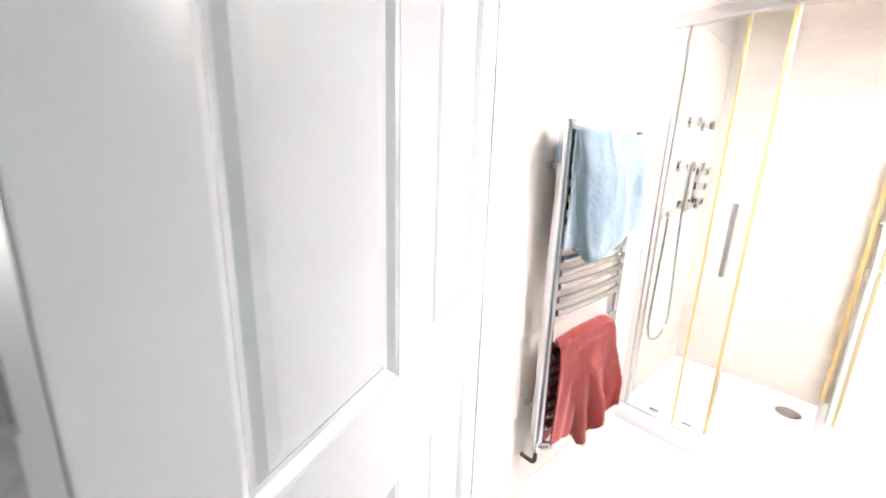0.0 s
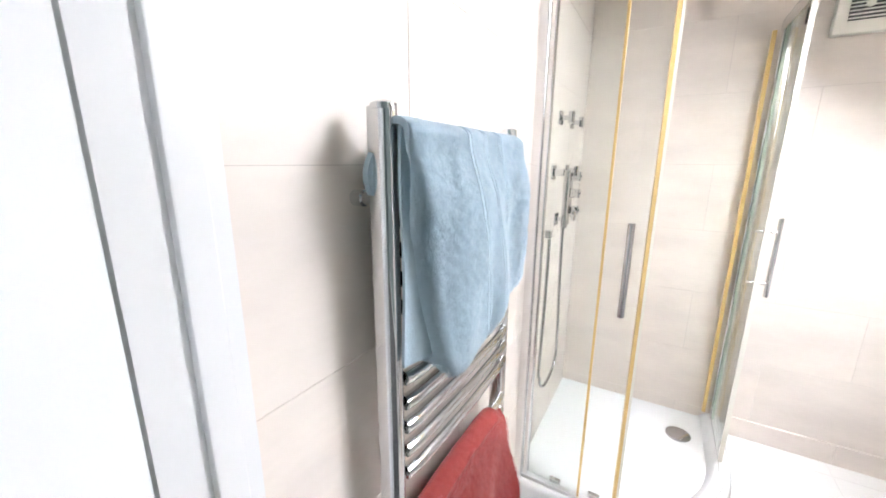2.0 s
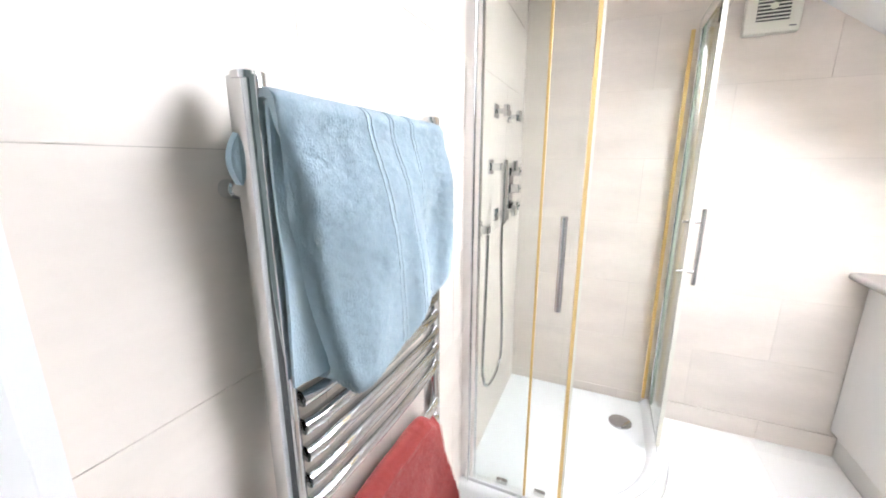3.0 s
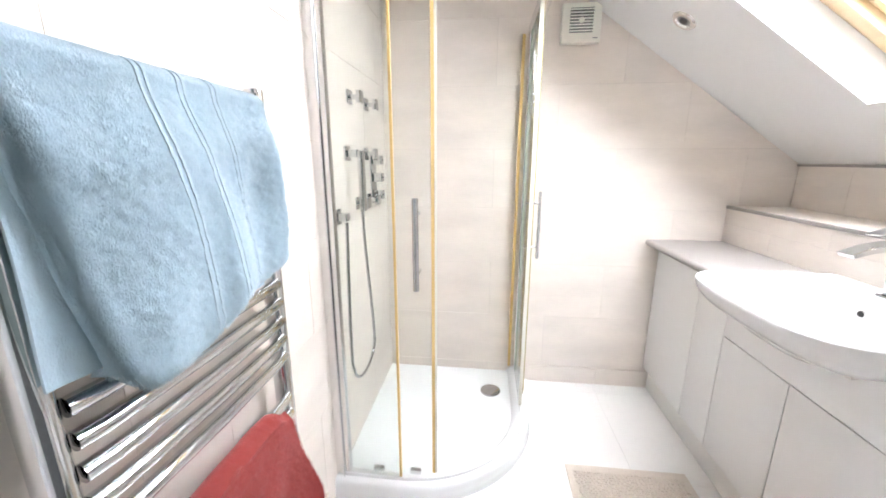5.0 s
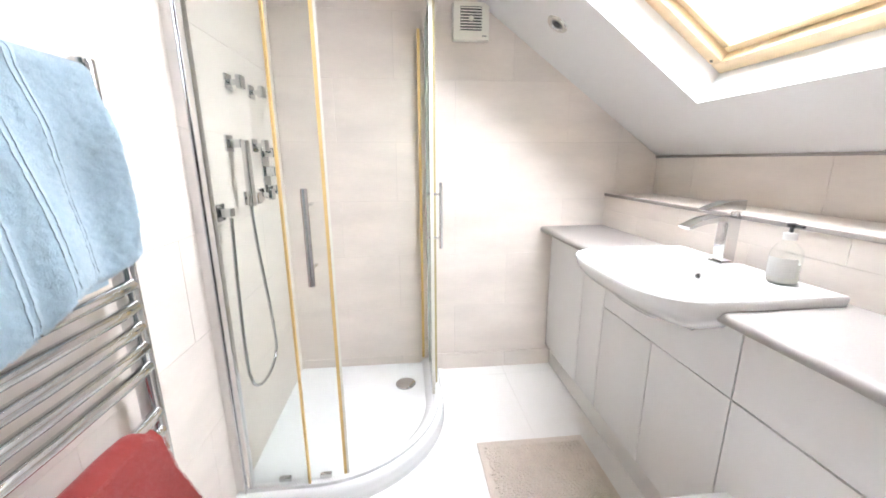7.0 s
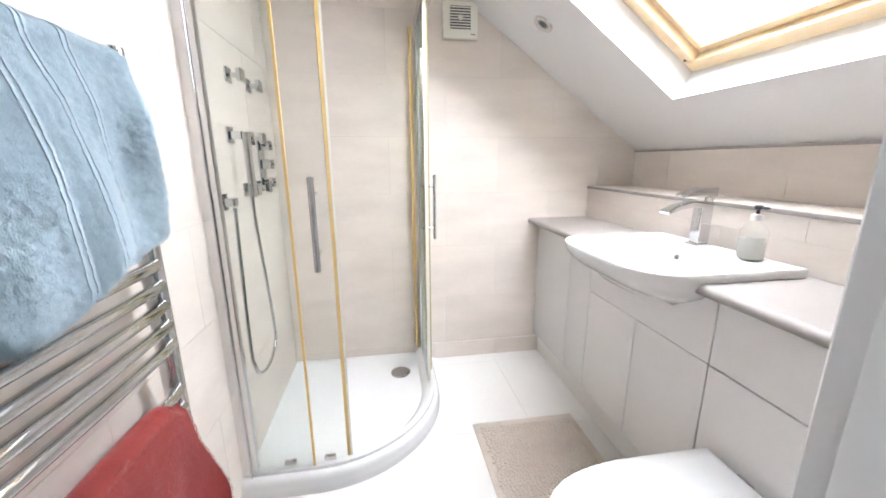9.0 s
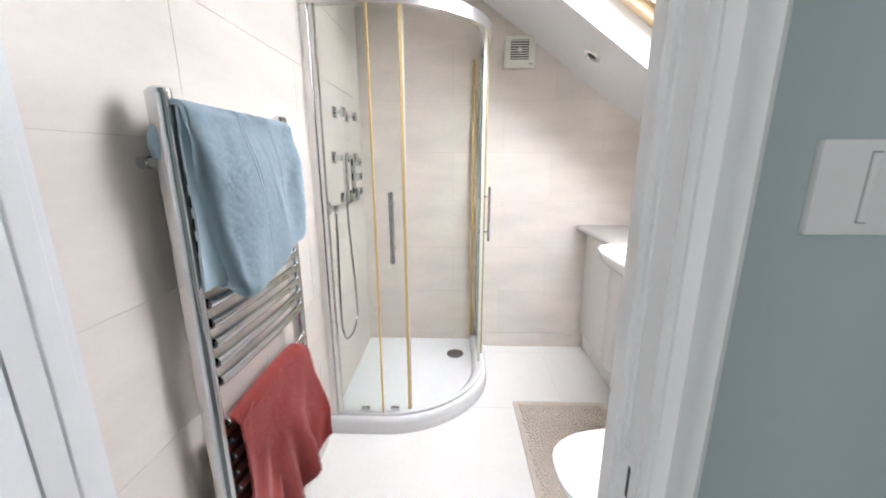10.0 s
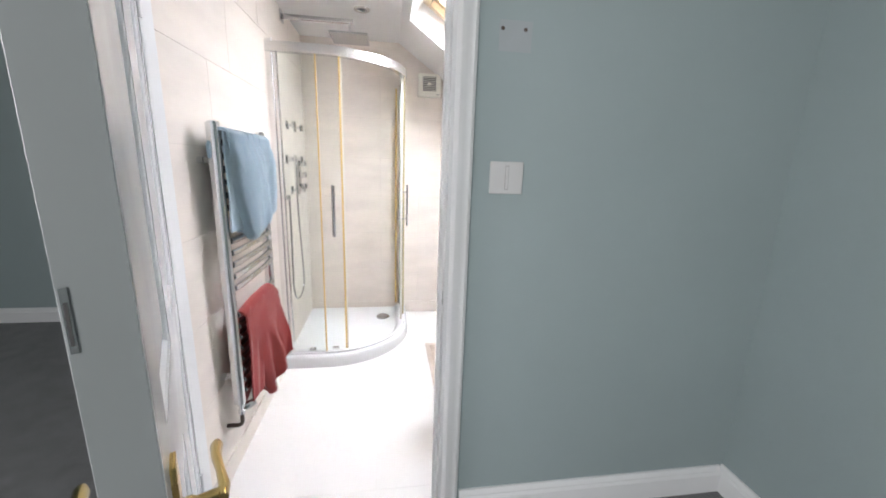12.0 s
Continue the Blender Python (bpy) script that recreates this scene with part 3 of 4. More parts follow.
def fuzz(point, count, length, width, seed, v0, bare=()):
    """Short loops of pile standing off a towel."""
    rng = random.Random(seed)
    vs, fs, ns = [], [], []
    for k in range(count):
        u, v = rng.random(), v0 + (1 - v0) * rng.random()
        if any(abs(u - c - 0.03 * (v - 0.5)) < 0.0062 for c in bare):
            continue
        p = Vector(point(u, v)) + Vector((0, -0.005, 0))
        sway = noise.noise(Vector((p.x * 30, p.z * 75, 1.0)))
        turn = 0.4 * sway + rng.uniform(-0.35, 0.35)
        lay = rng.uniform(0.12, 0.55)
        d = Vector((math.sin(turn), -lay, -math.cos(turn))).normalized() * length * rng.uniform(0.6, 1.4)
        side = Vector((math.cos(turn), 0.0, math.sin(turn))) * width
        n = len(vs)
        vs += [p - side, p + side, p + d]
        fs.append((n, n + 1, n + 2))
        pu, pv = Vector(point(min(1, u + 0.01), v)) - Vector(point(max(0, u - 0.01), v)), Vector(point(u, min(1, v + 0.01))) - Vector(point(u, max(0, v - 0.01)))
        nn = pu.cross(pv).normalized()
        nn = -nn if nn.y > 0 else nn
        q = Vector((p.x * 95, p.y * 95, p.z * 230))
        c1, c2 = noise.noise(q), noise.noise(q + Vector((9.0, 4.0, 2.0)))
        nn = (nn + Vector((0.20 * math.sin(turn) + 0.12 * c1, 0, 0.20 + 0.30 * c2 + rng.uniform(-0.12, 0.12)))).normalized()
        if (vs[n + 1] - vs[n]).cross(vs[n + 2] - vs[n]).dot(nn) < 0:
            fs[-1] = (n, n + 2, n + 1)
        ns += [nn, nn, nn]
    return vs, fs, ns


def pile_part(parent, data, material, label):
    o = ORG[parent]
    me = bpy.data.meshes.new("nap")
    me.from_pydata([tuple(p - o) for p in data[0]], [], data[1])
    me.materials.append(material)
    me.polygons.foreach_set("use_smooth", [True] * len(me.polygons))
    me.normals_split_custom_set_from_vertices([tuple(v) for v in data[2]])
    ob = new("nap", me)
    ob.parent = parent
    return tagged(ob, label, kind="stuff")


blue = thing("blue_towel", (3.0, RY, 1.45), "pale blue fluffy towel folded over the radiator top", "towel")
NU, NV = 110, 170
part("cloth", cloth([[blue_point(i / NU, j / NV) for i in range(NU + 1)] for j in range(NV + 1)], 0.010), M_BLUE, blue, smooth=True, fix=False)
part("inner_fold", cloth([[(2.727 + 0.39 * i / 40, RY - 0.044 + 0.013 * smooth(4, 0, i) + 0.002 * math.sin(i * 0.5 + j * 0.2), 1.448 - 0.368 * j / 40 + 0.006 * math.sin(i * 0.3)) for i in range(41)] for j in range(41)], 0.006), M_BLUE, blue, smooth=True, fix=False)
STRIPES = (0.374, 0.398, 0.520, 0.544, 0.674, 0.698)
pile_part(blue, fuzz(blue_point, 110000, 0.0075, 0.0008, 11, 0.25, STRIPES), M_BLUE, "fluffy blue pile")
for uc in STRIPES:
    g = []
    for j in range(int(NV * 0.30), NV + 1):
        row = []
        for k in range(4):
            p = blue_point(uc + 0.0048 * (k - 1.5) / 1.5 + 0.03 * (j / NV - 0.5), j / NV)
            row.append((p[0], p[1] - 0.0076, p[2]))
        g.append(row)
    part("woven_stripe", cloth(g, 0.002), M_BAND, blue, "smooth woven stripe", smooth=True, fix=False)


def red_point(u, v):
    z_top, y_bar = 0.749, RY - 0.018
    x0 = 2.760 + 0.41 * u
    if v < 0.34:
        t = v / 0.34
        z = 0.30 + (z_top - 0.02 - 0.30) * t + 0.10 * (1 - t) * u
        y = y_bar + 0.030 - 0.008 * t
        x = x0 + 0.04 * (1 - t) * (0.5 - u)
    elif v < 0.40:
        a = (v - 0.34) / 0.06 * math.pi
        y, z, x = y_bar + 0.020 * math.cos(a), z_top - 0.02 + 0.02 * math.sin(a), x0
    else:
        t = (v - 0.40) / 0.60
        hem = 0.335 - 0.10 * smooth(0.45, 0.14, u) + 0.035 * smooth(0.07, 0.0, u) + 0.05 * smooth(0.82, 1.0, u) ** 2
        z = z_top - 0.02 + (hem - z_top + 0.02) * t
        y = y_bar - 0.030 - 0.036 * t * smooth(0, 0.5, u)
        left, right = 2.760 + 0.187 * t ** 1.6, 3.168 + 0.050 * smooth(0.0, 0.8, t) - 0.050 * smooth(0.68, 1.0, t) ** 2
        x = left + (right - left) * u
        y += 0.026 * math.sin(u * 8.5 + 0.6 + 1.4 * t) * smooth(0.08, 0.8, t) + 0.011 * math.sin(u * 19 + 3 * t) * smooth(0.3, 1, t)
        y += 0.030 * math.exp(-((u - 0.42 + 0.14 * t) / 0.055) ** 2) * smooth(0.25, 0.9, t)
    z -= 0.022 * smooth(0.86, 1.0, u) * smooth(0.0, 0.34, v)
    n = noise.fractal(Vector((x * 90, z * 90, y * 40)), 0.7, 2.1, 3)
    y -= 0.0012 * n + 0.003 * noise.noise(Vector((x * 14, z * 14, 8)))
    z += 0.012 * math.sin(u * 3.0) * (0.3 < v < 0.45)
    return (x, y, z + 0.001 * n)


red = thing("red_towel", (2.97, RY, 0.75), "brick red hand towel draped over a lower bar", "towel")
NU, NV = 100, 150
part("cloth", cloth([[red_point(i / NU, j / NV) for i in range(NU + 1)] for j in range(NV + 1)], 0.007), M_RED, red, smooth=True, fix=False)
part("inner_fold", cloth([[(2.766 + (0.30 - 0.05 * j / 30) * i / 20, RY - 0.040 - 0.004 * math.sin(i * 1.1 + j * 0.15), 0.735 - 0.41 * j / 30 + 0.06 * (i / 20) ** 2 * j / 30 + 0.012 * math.sin(i * 0.6)) for i in range(21)] for j in range(31)], 0.006), M_RED, red, smooth=True, fix=False)
pile_part(red, fuzz(red_point, 34000, 0.0045, 0.0007, 12, 0.34), M_RED, "short red pile")
part("care_label", cloth([[(2.975 + 0.010 * i, RY - 0.075 - 0.003 * j, 0.30 - 0.022 * j + 0.006 * i) for i in range(3)] for j in range(3)], 0.001), M_SOAP, red, "small white care label")

# ---- shower ----
TR_Z = 0.085
CX, CY, CR = 4.155, 1.65, 0.52     # centre and radius of the glass curve


def shower_path(off, x_end=BACK, n=28, y_start=TOWEL):
    """The plan of the enclosure, moved outwards by off."""
    pts = [(CX - CR - off, y_start), (CX - CR - off, CY + 0.12)]
    pts += arc(CX, CY, CR + off, 180, 270, n)
    pts += [(x_end - 0.15, CY - CR - off), (x_end, CY - CR - off)]
    return pts


tray = thing("shower_tray", (4.1, 1.5, 0), "white quadrant shower tray on the tiled floor", "shower tray")


def ring(path, z):
    """A ring of the tray; along the walls it stays at the level of the tray's bed."""
    low_z = min(z, 0.052)
    return [(x, y, z) for x, y in path] + [(BACK - 0.001, CY - CR + 0.07, low_z), (BACK - 0.001, TOWEL - 0.001, low_z), (CX - CR + 0.07, TOWEL - 0.001, low_z)]


rings = [ring(shower_path(0.040), 0.0), ring(shower_path(0.040), 0.022), ring(shower_path(0.039), 0.034), ring(shower_path(0.037), 0.044), ring(shower_path(0.036), 0.058), ring(shower_path(0.033), 0.070), ring(shower_path(0.028), 0.079), ring(shower_path(0.018), TR_Z), ring(shower_path(-0.02), TR_Z), ring(shower_path(-0.032), TR_Z - 0.004)]
low = [(x, y, 0.052) for x, y in shower_path(-0.055, BACK - 0.004, y_start=TOWEL - 0.004)] + [(BACK - 0.003, CY - CR + 0.07, 0.052), (BACK - 0.003, TOWEL - 0.003, 0.052), (CX - CR + 0.07, TOWEL - 0.003, 0.052)]
rings.append(low)
for k in (0.01, 0.35, 0.6, 0.8, 0.93):
    rings.append([(x + (4.325 - x) * k, y + (1.29 - y) * k, 0.052 - 0.009 * k) for x, y, z in low])
body = loft(rings)
bmesh.ops.remove_doubles(body, verts=body.verts, dist=1e-5)
part("tray_body", body, M_TRAY, tray, smooth=True)
waste = part("waste_cover", lathe([(0.0, 0.016), (0.045, 0.014), (0.056, 0.008), (0.057, 0.0)], (4.325, 1.29, 0.042), sides=36), M_DIM_CHROME, tray, "round chrome waste cover", smooth=True)

enc = thing("shower_enclosure", (CX - CR, TOWEL, TR_Z), "quadrant glass shower enclosure with chrome rails and yellowed seals", "shower enclosure")
RAIL_Z = 1.945


def sweep(path, sec, closed=False, bm=None):
    """Sweeps a section (out, up) along a plan path."""
    rings = []
    n = len(path)
    for i, (x, y) in enumerate(path):
        ax, ay = path[max(0, i - 1)]
        bx, by = path[min(n - 1, i + 1)]
        d = Vector((bx - ax, by - ay, 0)).normalized()
        out = Vector((d.y, -d.x, 0))
        rings.append([(x + out.x * p, y + out.y * p, q) for p, q in sec])
    return loft(rings, bm=bm)


mid = shower_path(0.0)
RAIL = [(-0.022, 0.0), (0.020, 0.0), (0.024, 0.008), (0.024, 0.046), (0.018, 0.054), (-0.018, 0.054), (-0.022, 0.046)]
# the plan path runs against the outward side, so the section is mirrored
part("top_rail", sweep(mid, [(-p, RAIL_Z + q) for p, q in RAIL]), M_SATIN, enc, "chrome curved top rail", smooth=True)
part("bottom_rail", sweep(mid, [(-p * 0.6, TR_Z + q * 0.28) for p, q in RAIL]), M_TRAY, enc, "white curved bottom rail", smooth=True)


def wall_profile(bm_args, name="wall_profile"):
    return part(name, box(*bm_args, bevel=0.004), M_BRIGHT, enc, smooth=True)


wall_profile((CX - CR - 0.016, TOWEL - 0.036, TR_Z, CX - CR + 0.018, TOWEL - 0.0005, RAIL_Z + 0.066))
part("profile_bead", tube([(CX - CR - 0.017, TOWEL - 0.034, TR_Z), (CX - CR - 0.017, TOWEL - 0.034, RAIL_Z + 0.064)], 0.003, 10), M_CHROME, enc, "thin chrome bead", smooth=True)
part("frame_upright", box(CX - CR - 0.014, TOWEL - 0.058, TR_Z + 0.02, CX - CR + 0.014, TOWEL - 0.040, RAIL_Z + 0.01, 0.003), M_BRIGHT, enc, smooth=True)
wall_profile((BACK - 0.030, CY - CR - 0.02, TR_Z, BACK - 0.0005, CY - CR + 0.02, RAIL_Z + 0.03))


def along(path, d0, d1, step=0.025):
    """The stretch of a plan path between two lengths along it."""
    lengths = [0.0]
    for a, b in zip(path, path[1:]):
        lengths.append(lengths[-1] + math.dist(a, b))
    def at(d):
        for k in range(len(path) - 1):
            if d <= lengths[k + 1] or k == len(path) - 2:
                t = (d - lengths[k]) / max(1e-9, lengths[k + 1] - lengths[k])
                return (path[k][0] + (path[k + 1][0] - path[k][0]) * t, path[k][1] + (path[k + 1][1] - path[k][1]) * t)
    n = max(1, int((d1 - d0) / step))
    return [at(d0 + (d1 - d0) * k / n) for k in range(n + 1)]


TOTAL = sum(math.dist(a, b) for a, b in zip(mid, mid[1:]))
GZ0, GZ1 = TR_Z + 0.02, RAIL_Z + 0.005


def glass(name, off, d0, d1):
    p = along(shower_path(off), d0, d1)
    ob = part(name, sweep(p, [(-0.003, GZ0), (0.003, GZ0), (0.003, GZ1), (-0.003, GZ1)]), M_GLASS, enc, "clear glass panel")
    ob.visible_shadow = False
    return ob


def strip(name, off, d, width, material, parent, depth=0.010, label=""):
    p = along(shower_path(off), d, d + width, width / 2)
    return part(name, sweep(p, [(-depth / 2, GZ0), (depth / 2, GZ0), (depth / 2, GZ1), (-depth / 2, GZ1)]), material, parent, label, smooth=False)


E1 = TOWEL - 1.658
D1 = TOWEL - 1.531
fixed1 = glass("fixed_panel", 0.008, 0.03, E1)
strip("edge_seal", 0.008, E1, 0.008, M_AMBER, fixed1, 0.012, "yellowed clear seal")
door1 = glass("sliding_door", -0.012, 0.06, D1)
strip("edge_seal", -0.012, D1, 0.011, M_AMBER, door1, 0.016, "yellowed seal strip")
strip("magnet_strip", -0.012, D1 + 0.0115, 0.008, M_SEAL, door1, 0.018, "white magnetic closing strip")
E2, D2 = TOTAL - 0.29, TOTAL - 0.42
fixed2 = glass("fixed_panel", 0.008, E2, TOTAL - 0.02)
strip("edge_seal", 0.008, E2 - 0.008, 0.008, M_OLIVE, fixed2, 0.012, "yellowed clear seal")
door2 = glass("sliding_door", -0.012, D2, TOTAL - 0.01)
strip("edge_seal", -0.012, D2 - 0.011, 0.011, M_SEAL, door2, 0.016, "clear seal strip")
part("rear_seal", box(BACK - 0.036, CY - CR + 0.040, GZ0, BACK - 0.016, CY - CR + 0.056, GZ1, 0.002), M_AMBER, door2, "yellowed seal strip")
strip("glass_edge_strip", -0.012, TOTAL - 0.10, 0.006, M_EDGE, door2, 0.010, "green glass edge")


def bar_handle(parent, base, out, z0, z1, material, r):
    b, o = Vector((*base, 0)), Vector((*out, 0)).normalized()
    p = b + o * 0.045
    h = part("handle", tube([(p.x, p.y, z0), (p.x, p.y, z1)], r, 18), material, parent, "chrome bar handle", smooth=True)
    for z in (z0 + 0.055, z1 - 0.055):
        q0, q1 = b - o * 0.025, p
        part("handle_stud", tube([(q0.x, q0.y, z), (q1.x, q1.y, z)], 0.006, 12), M_CHROME, h, smooth=True)


HP = along(shower_path(-0.012), TOWEL - 1.575, TOWEL - 1.57, 0.01)[0]
# like handles: this one's darker reflections are put into a greyer metal
bar_handle(door1, HP, (-1, 0.05), 0.895, 1.212, M_DIM_CHROME, 0.0108)
HP = along(shower_path(-0.012), TOTAL - 0.375, TOTAL - 0.37, 0.01)[0]
bar_handle(door2, HP, (0.02, -1), 0.875, 1.195, M_CHROME, 0.0085)


def roller(parent, off, d, z, up):
    (x, y), (x2, y2) = along(shower_path(off), d, d + 0.02, 0.02)[:2]
    dirv = Vector((x2 - x, y2 - y, 0)).normalized()
    out = Vector((-dirv.y, dirv.x, 0)) * 1.0
    r = part("roller", lathe([(0.010, -0.007), (0.016, -0.005), (0.012, 0.0), (0.016, 0.005), (0.010, 0.007)], (x, y, z), out, 18), M_CHROME, parent, smooth=True)
    part("roller_bracket", box(x - 0.011, y - 0.011, z - (0.05 if up else 0.0), x + 0.011, y + 0.011, z + (0.0 if up else 0.05), 0.003), M_DARK if up else M_SATIN, r)


for d in (E1 - 0.09, E1 + 0.06):
    (x, y) = along(shower_path(-0.012), d, d + 0.02, 0.02)[0]
    part("glide", box(x - 0.012, y - 0.022, GZ0 + 0.0, x + 0.006, y + 0.022, GZ0 + 0.018, 0.004), M_CHROME, door1, "small chrome bottom glide", smooth=True)
for z, up in ((0.135, False), (1.92, True)):
    for d in (D2 + 0.015,):
        roller(door2, -0.012, d, z, up)

# overhead shower
arm = thing("overhead_shower", (4.0, TOWEL, 2.22), "square chrome overhead shower on a wall arm", "shower head")
part("wall_plate", box(3.965, TOWEL - 0.010, 2.212, 4.035, TOWEL - 0.0005, 2.282, 0.002), M_CHROME, arm)
# chrome arm and rose in the greyer metal, so they mirror less white
part("arm", box(3.985, 1.47, 2.235, 4.015, TOWEL - 0.010, 2.259, 0.003), M_DIM_CHROME, arm, smooth=True)
part("neck", lathe([(0.010, 0.0), (0.010, 0.078), (0.014, 0.082)], (4.0, 1.49, 2.155), sides=16), M_CHROME, arm, smooth=True)
part("rose", box(3.88, 1.37, 2.142, 4.12, 1.61, 2.154, 0.003), M_DIM_CHROME, arm, "flat square rose")

# body jets, valve and hand shower on the radiator wall


def jet(x, z):
    ob = thing("body_jet", (x, TOWEL, z), "small square chrome body jet on the shower wall", "shower jet", "body jets in the shower")
    part("plate", box(x - 0.028, TOWEL - 0.008, z - 0.028, x + 0.028, TOWEL - 0.0005, z + 0.028, 0.002), M_CHROME, ob)
    part("stem", lathe([(0.010, 0.0), (0.010, 0.03), (0.014, 0.034)], (x, TOWEL - 0.008, z), (0, -1, 0), 14), M_CHROME, ob, smooth=True)
    part("face", box(x - 0.024, TOWEL - 0.058, z - 0.024, x + 0.024, TOWEL - 0.040, z + 0.024, 0.003), M_CHROME, ob)
    return ob


j0 = jet(3.985, 1.585)
for x, z in ((4.205, 1.585), (4.175, 1.362), (4.03, 1.148), (4.19, 1.148)):
    copy_thing(j0, Matrix.Translation((x, TOWEL, z)))
mixer = thing("shower_valve", (4.275, TOWEL, 1.25), "chrome thermostatic shower valve with square knobs", "shower valve")
part("plate", box(4.235, TOWEL - 0.010, 1.125, 4.315, TOWEL - 0.0005, 1.375, 0.003), M_CHROME, mixer)
for z in (1.335, 1.25, 1.165):
    k = part("knob", box(4.252, TOWEL - 0.055, z - 0.022, 4.298, TOWEL - 0.010, z + 0.022, 0.004), M_CHROME, mixer)
    part("knob_mark", box(4.262, TOWEL - 0.0565, z - 0.004, 4.288, TOWEL - 0.0545, z + 0.004), M_DARK, k)
hand = thing("hand_shower", (3.925, TOWEL, 1.36), "slim square hand shower in a wall holder with a steel hose", "hand shower")
part("holder_plate", box(3.897, TOWEL - 0.010, 1.330, 3.953, TOWEL - 0.0005, 1.390, 0.002), M_CHROME, hand)
part("holder_arm", box(3.912, TOWEL - 0.052, 1.345, 3.938, TOWEL - 0.010, 1.375, 0.003), M_CHROME, hand)
part("handset", box(3.905, TOWEL - 0.075, 1.125, 3.939, TOWEL - 0.053, 1.372, 0.004), M_SATIN, hand, "slim square handset", smooth=True)
part("outlet_plate", box(3.75, TOWEL - 0.012, 1.09, 3.81, TOWEL - 0.0005, 1.15, 0.002), M_CHROME, hand)
part("outlet_arm", box(3.765, TOWEL - 0.05, 1.105, 3.80, TOWEL - 0.012, 1.135, 0.003), M_CHROME, hand)
HL, HR_ = 3.775, 3.905
pts = []
for k in range(121):
    t = k / 120
    if t < 0.42:
        s = t / 0.42
        pts.append((HL - 0.05 * math.sin(s * 2.6), TOWEL - 0.045 - 0.01 * math.sin(s * 3.14), 1.10 - 0.60 * s))
    elif t < 0.58:
        a = math.pi + (t - 0.42) / 0.16 * math.pi
        pts.append((HL - 0.026 + 0.145 * (1 + math.cos(a)), TOWEL - 0.05, 0.50 + 0.10 * math.sin(a)))
    else:
        s = (t - 0.58) / 0.42
        pts.append((HL + 0.264 + (HR_ - HL - 0.264) * smooth(-0.15, 1.1, s), TOWEL - 0.05 - 0.014 * s, 0.50 + 0.63 * s))
part("hose", tube(pts, 0.0065, 10), M_HOSE, hand, "ribbed steel hose", smooth=True)

# ---- fan, ceiling spots ----
fan = thing("extractor_fan", (BACK, 0.905, 1.99), "ivory square extractor fan with a slatted grille on the end wall", "extractor fan")
part("casing", box(BACK - 0.042, 0.812, 1.9, BACK - 0.0005, 1.0, 2.078, 0.006, 3), M_PLASTIC, fan, smooth=True)
# flat dark sheet on the casing, coloured as the shade between the slats
part("recess", box(BACK - 0.0440, 0.852, 1.945, BACK - 0.0425, 0.962, 2.055), M_DARK, fan, "dark sheet for the shade inside the grille")
for k in range(8):
    z = 1.9525 + k * 0.0136
    part("slat", box(BACK - 0.049, 0.852, z - 0.0026, BACK - 0.0440, 0.962, z + 0.0026, 0.001), M_PLASTIC, fan)
part("grille_boss", lathe([(0.0, 0.0052), (0.010, 0.0052), (0.013, 0.003), (0.014, 0.0)], (BACK - 0.0440, 0.907, 2.0), (-1, 0, 0), 24), M_PLASTIC, fan, "plain round boss", smooth=True)
part("maker_mark", box(BACK - 0.0428, 0.825, 1.918, BACK - 0.0415, 0.848, 1.923), M_LAMP, fan)


def spot(at, axis):
    ob = thing("ceiling_spot", at, "recessed chrome ceiling spotlight, switched off", "spotlight", "ceiling spotlights")
    r = part("bezel", lathe([(0.030, 0.0015), (0.034, 0.007), (0.046, 0.007), (0.052, 0.0005)], at, axis, 32), M_SATIN, ob, smooth=True)
    part("lens", lathe([(0.0, 0.003), (0.020, 0.003), (0.029, 0.001)], at, axis, 24), M_LAMP, ob, "grey lamp lens", smooth=True)
    part("lamp_cap", lathe([(0.0, 0.006), (0.016, 0.0055), (0.018, 0.002)], at, axis, 20), M_DARK, ob)


spot((4.19, 0.571, slope_z(0.571)), tuple(-SLOPE_OUT))
spot((3.92, 1.405, FLAT_Z), (0, 0, -1))

# ---- vanity run ----
FRONT, CT = 0.392, 0.913


def unit(x0, x1, zs, label, gap=0.0013):
    ob = thing("vanity_unit", ((x0 + x1) / 2, FRONT, 0.14), label, "cabinet", "white vanity units")
    part("carcass", box(x0 + 0.001, 0.08, 0.14, x1 - 0.001, FRONT - 0.020, CT - 0.034), M_UNIT, ob)
    for z0, z1, w0, w1, name in zs:
        part(name, box(w0 + gap, FRONT - 0.018, z0 + gap, w1 - gap, FRONT, z1 - gap, 0.0012), M_UNIT, ob, smooth=True)
    return ob


TOPZ = CT - 0.036
unit(3.895, BACK - 0.012, [(0.14, TOPZ, 4.10, BACK - 0.012, "door"), (0.14, TOPZ, 3.895, 4.10, "door")], "white gloss end unit beside the tiled wall")
unit(3.222, 3.895, [(0.14, 0.655, 3.56, 3.895, "door"), (0.14, 0.655, 3.222, 3.56, "door"), (0.655, TOPZ, 3.222, 3.895, "fascia")], "white gloss basin unit with two doors", 0.0018)
unit(NEAR + 0.02, 3.222, [(0.14, 0.655, NEAR + 0.02, 3.222, "lower_panel"), (0.655, TOPZ, NEAR + 0.02, 3.222, "upper_panel")], "white gloss toilet unit with two panels", 0.0026)
plinth = setting("plinth", box(NEAR, 0.28, 0, BACK - 0.009, 0.358, 0.138, 0.001), M_PLINTH, "white plinth under the vanity units", "plinth")

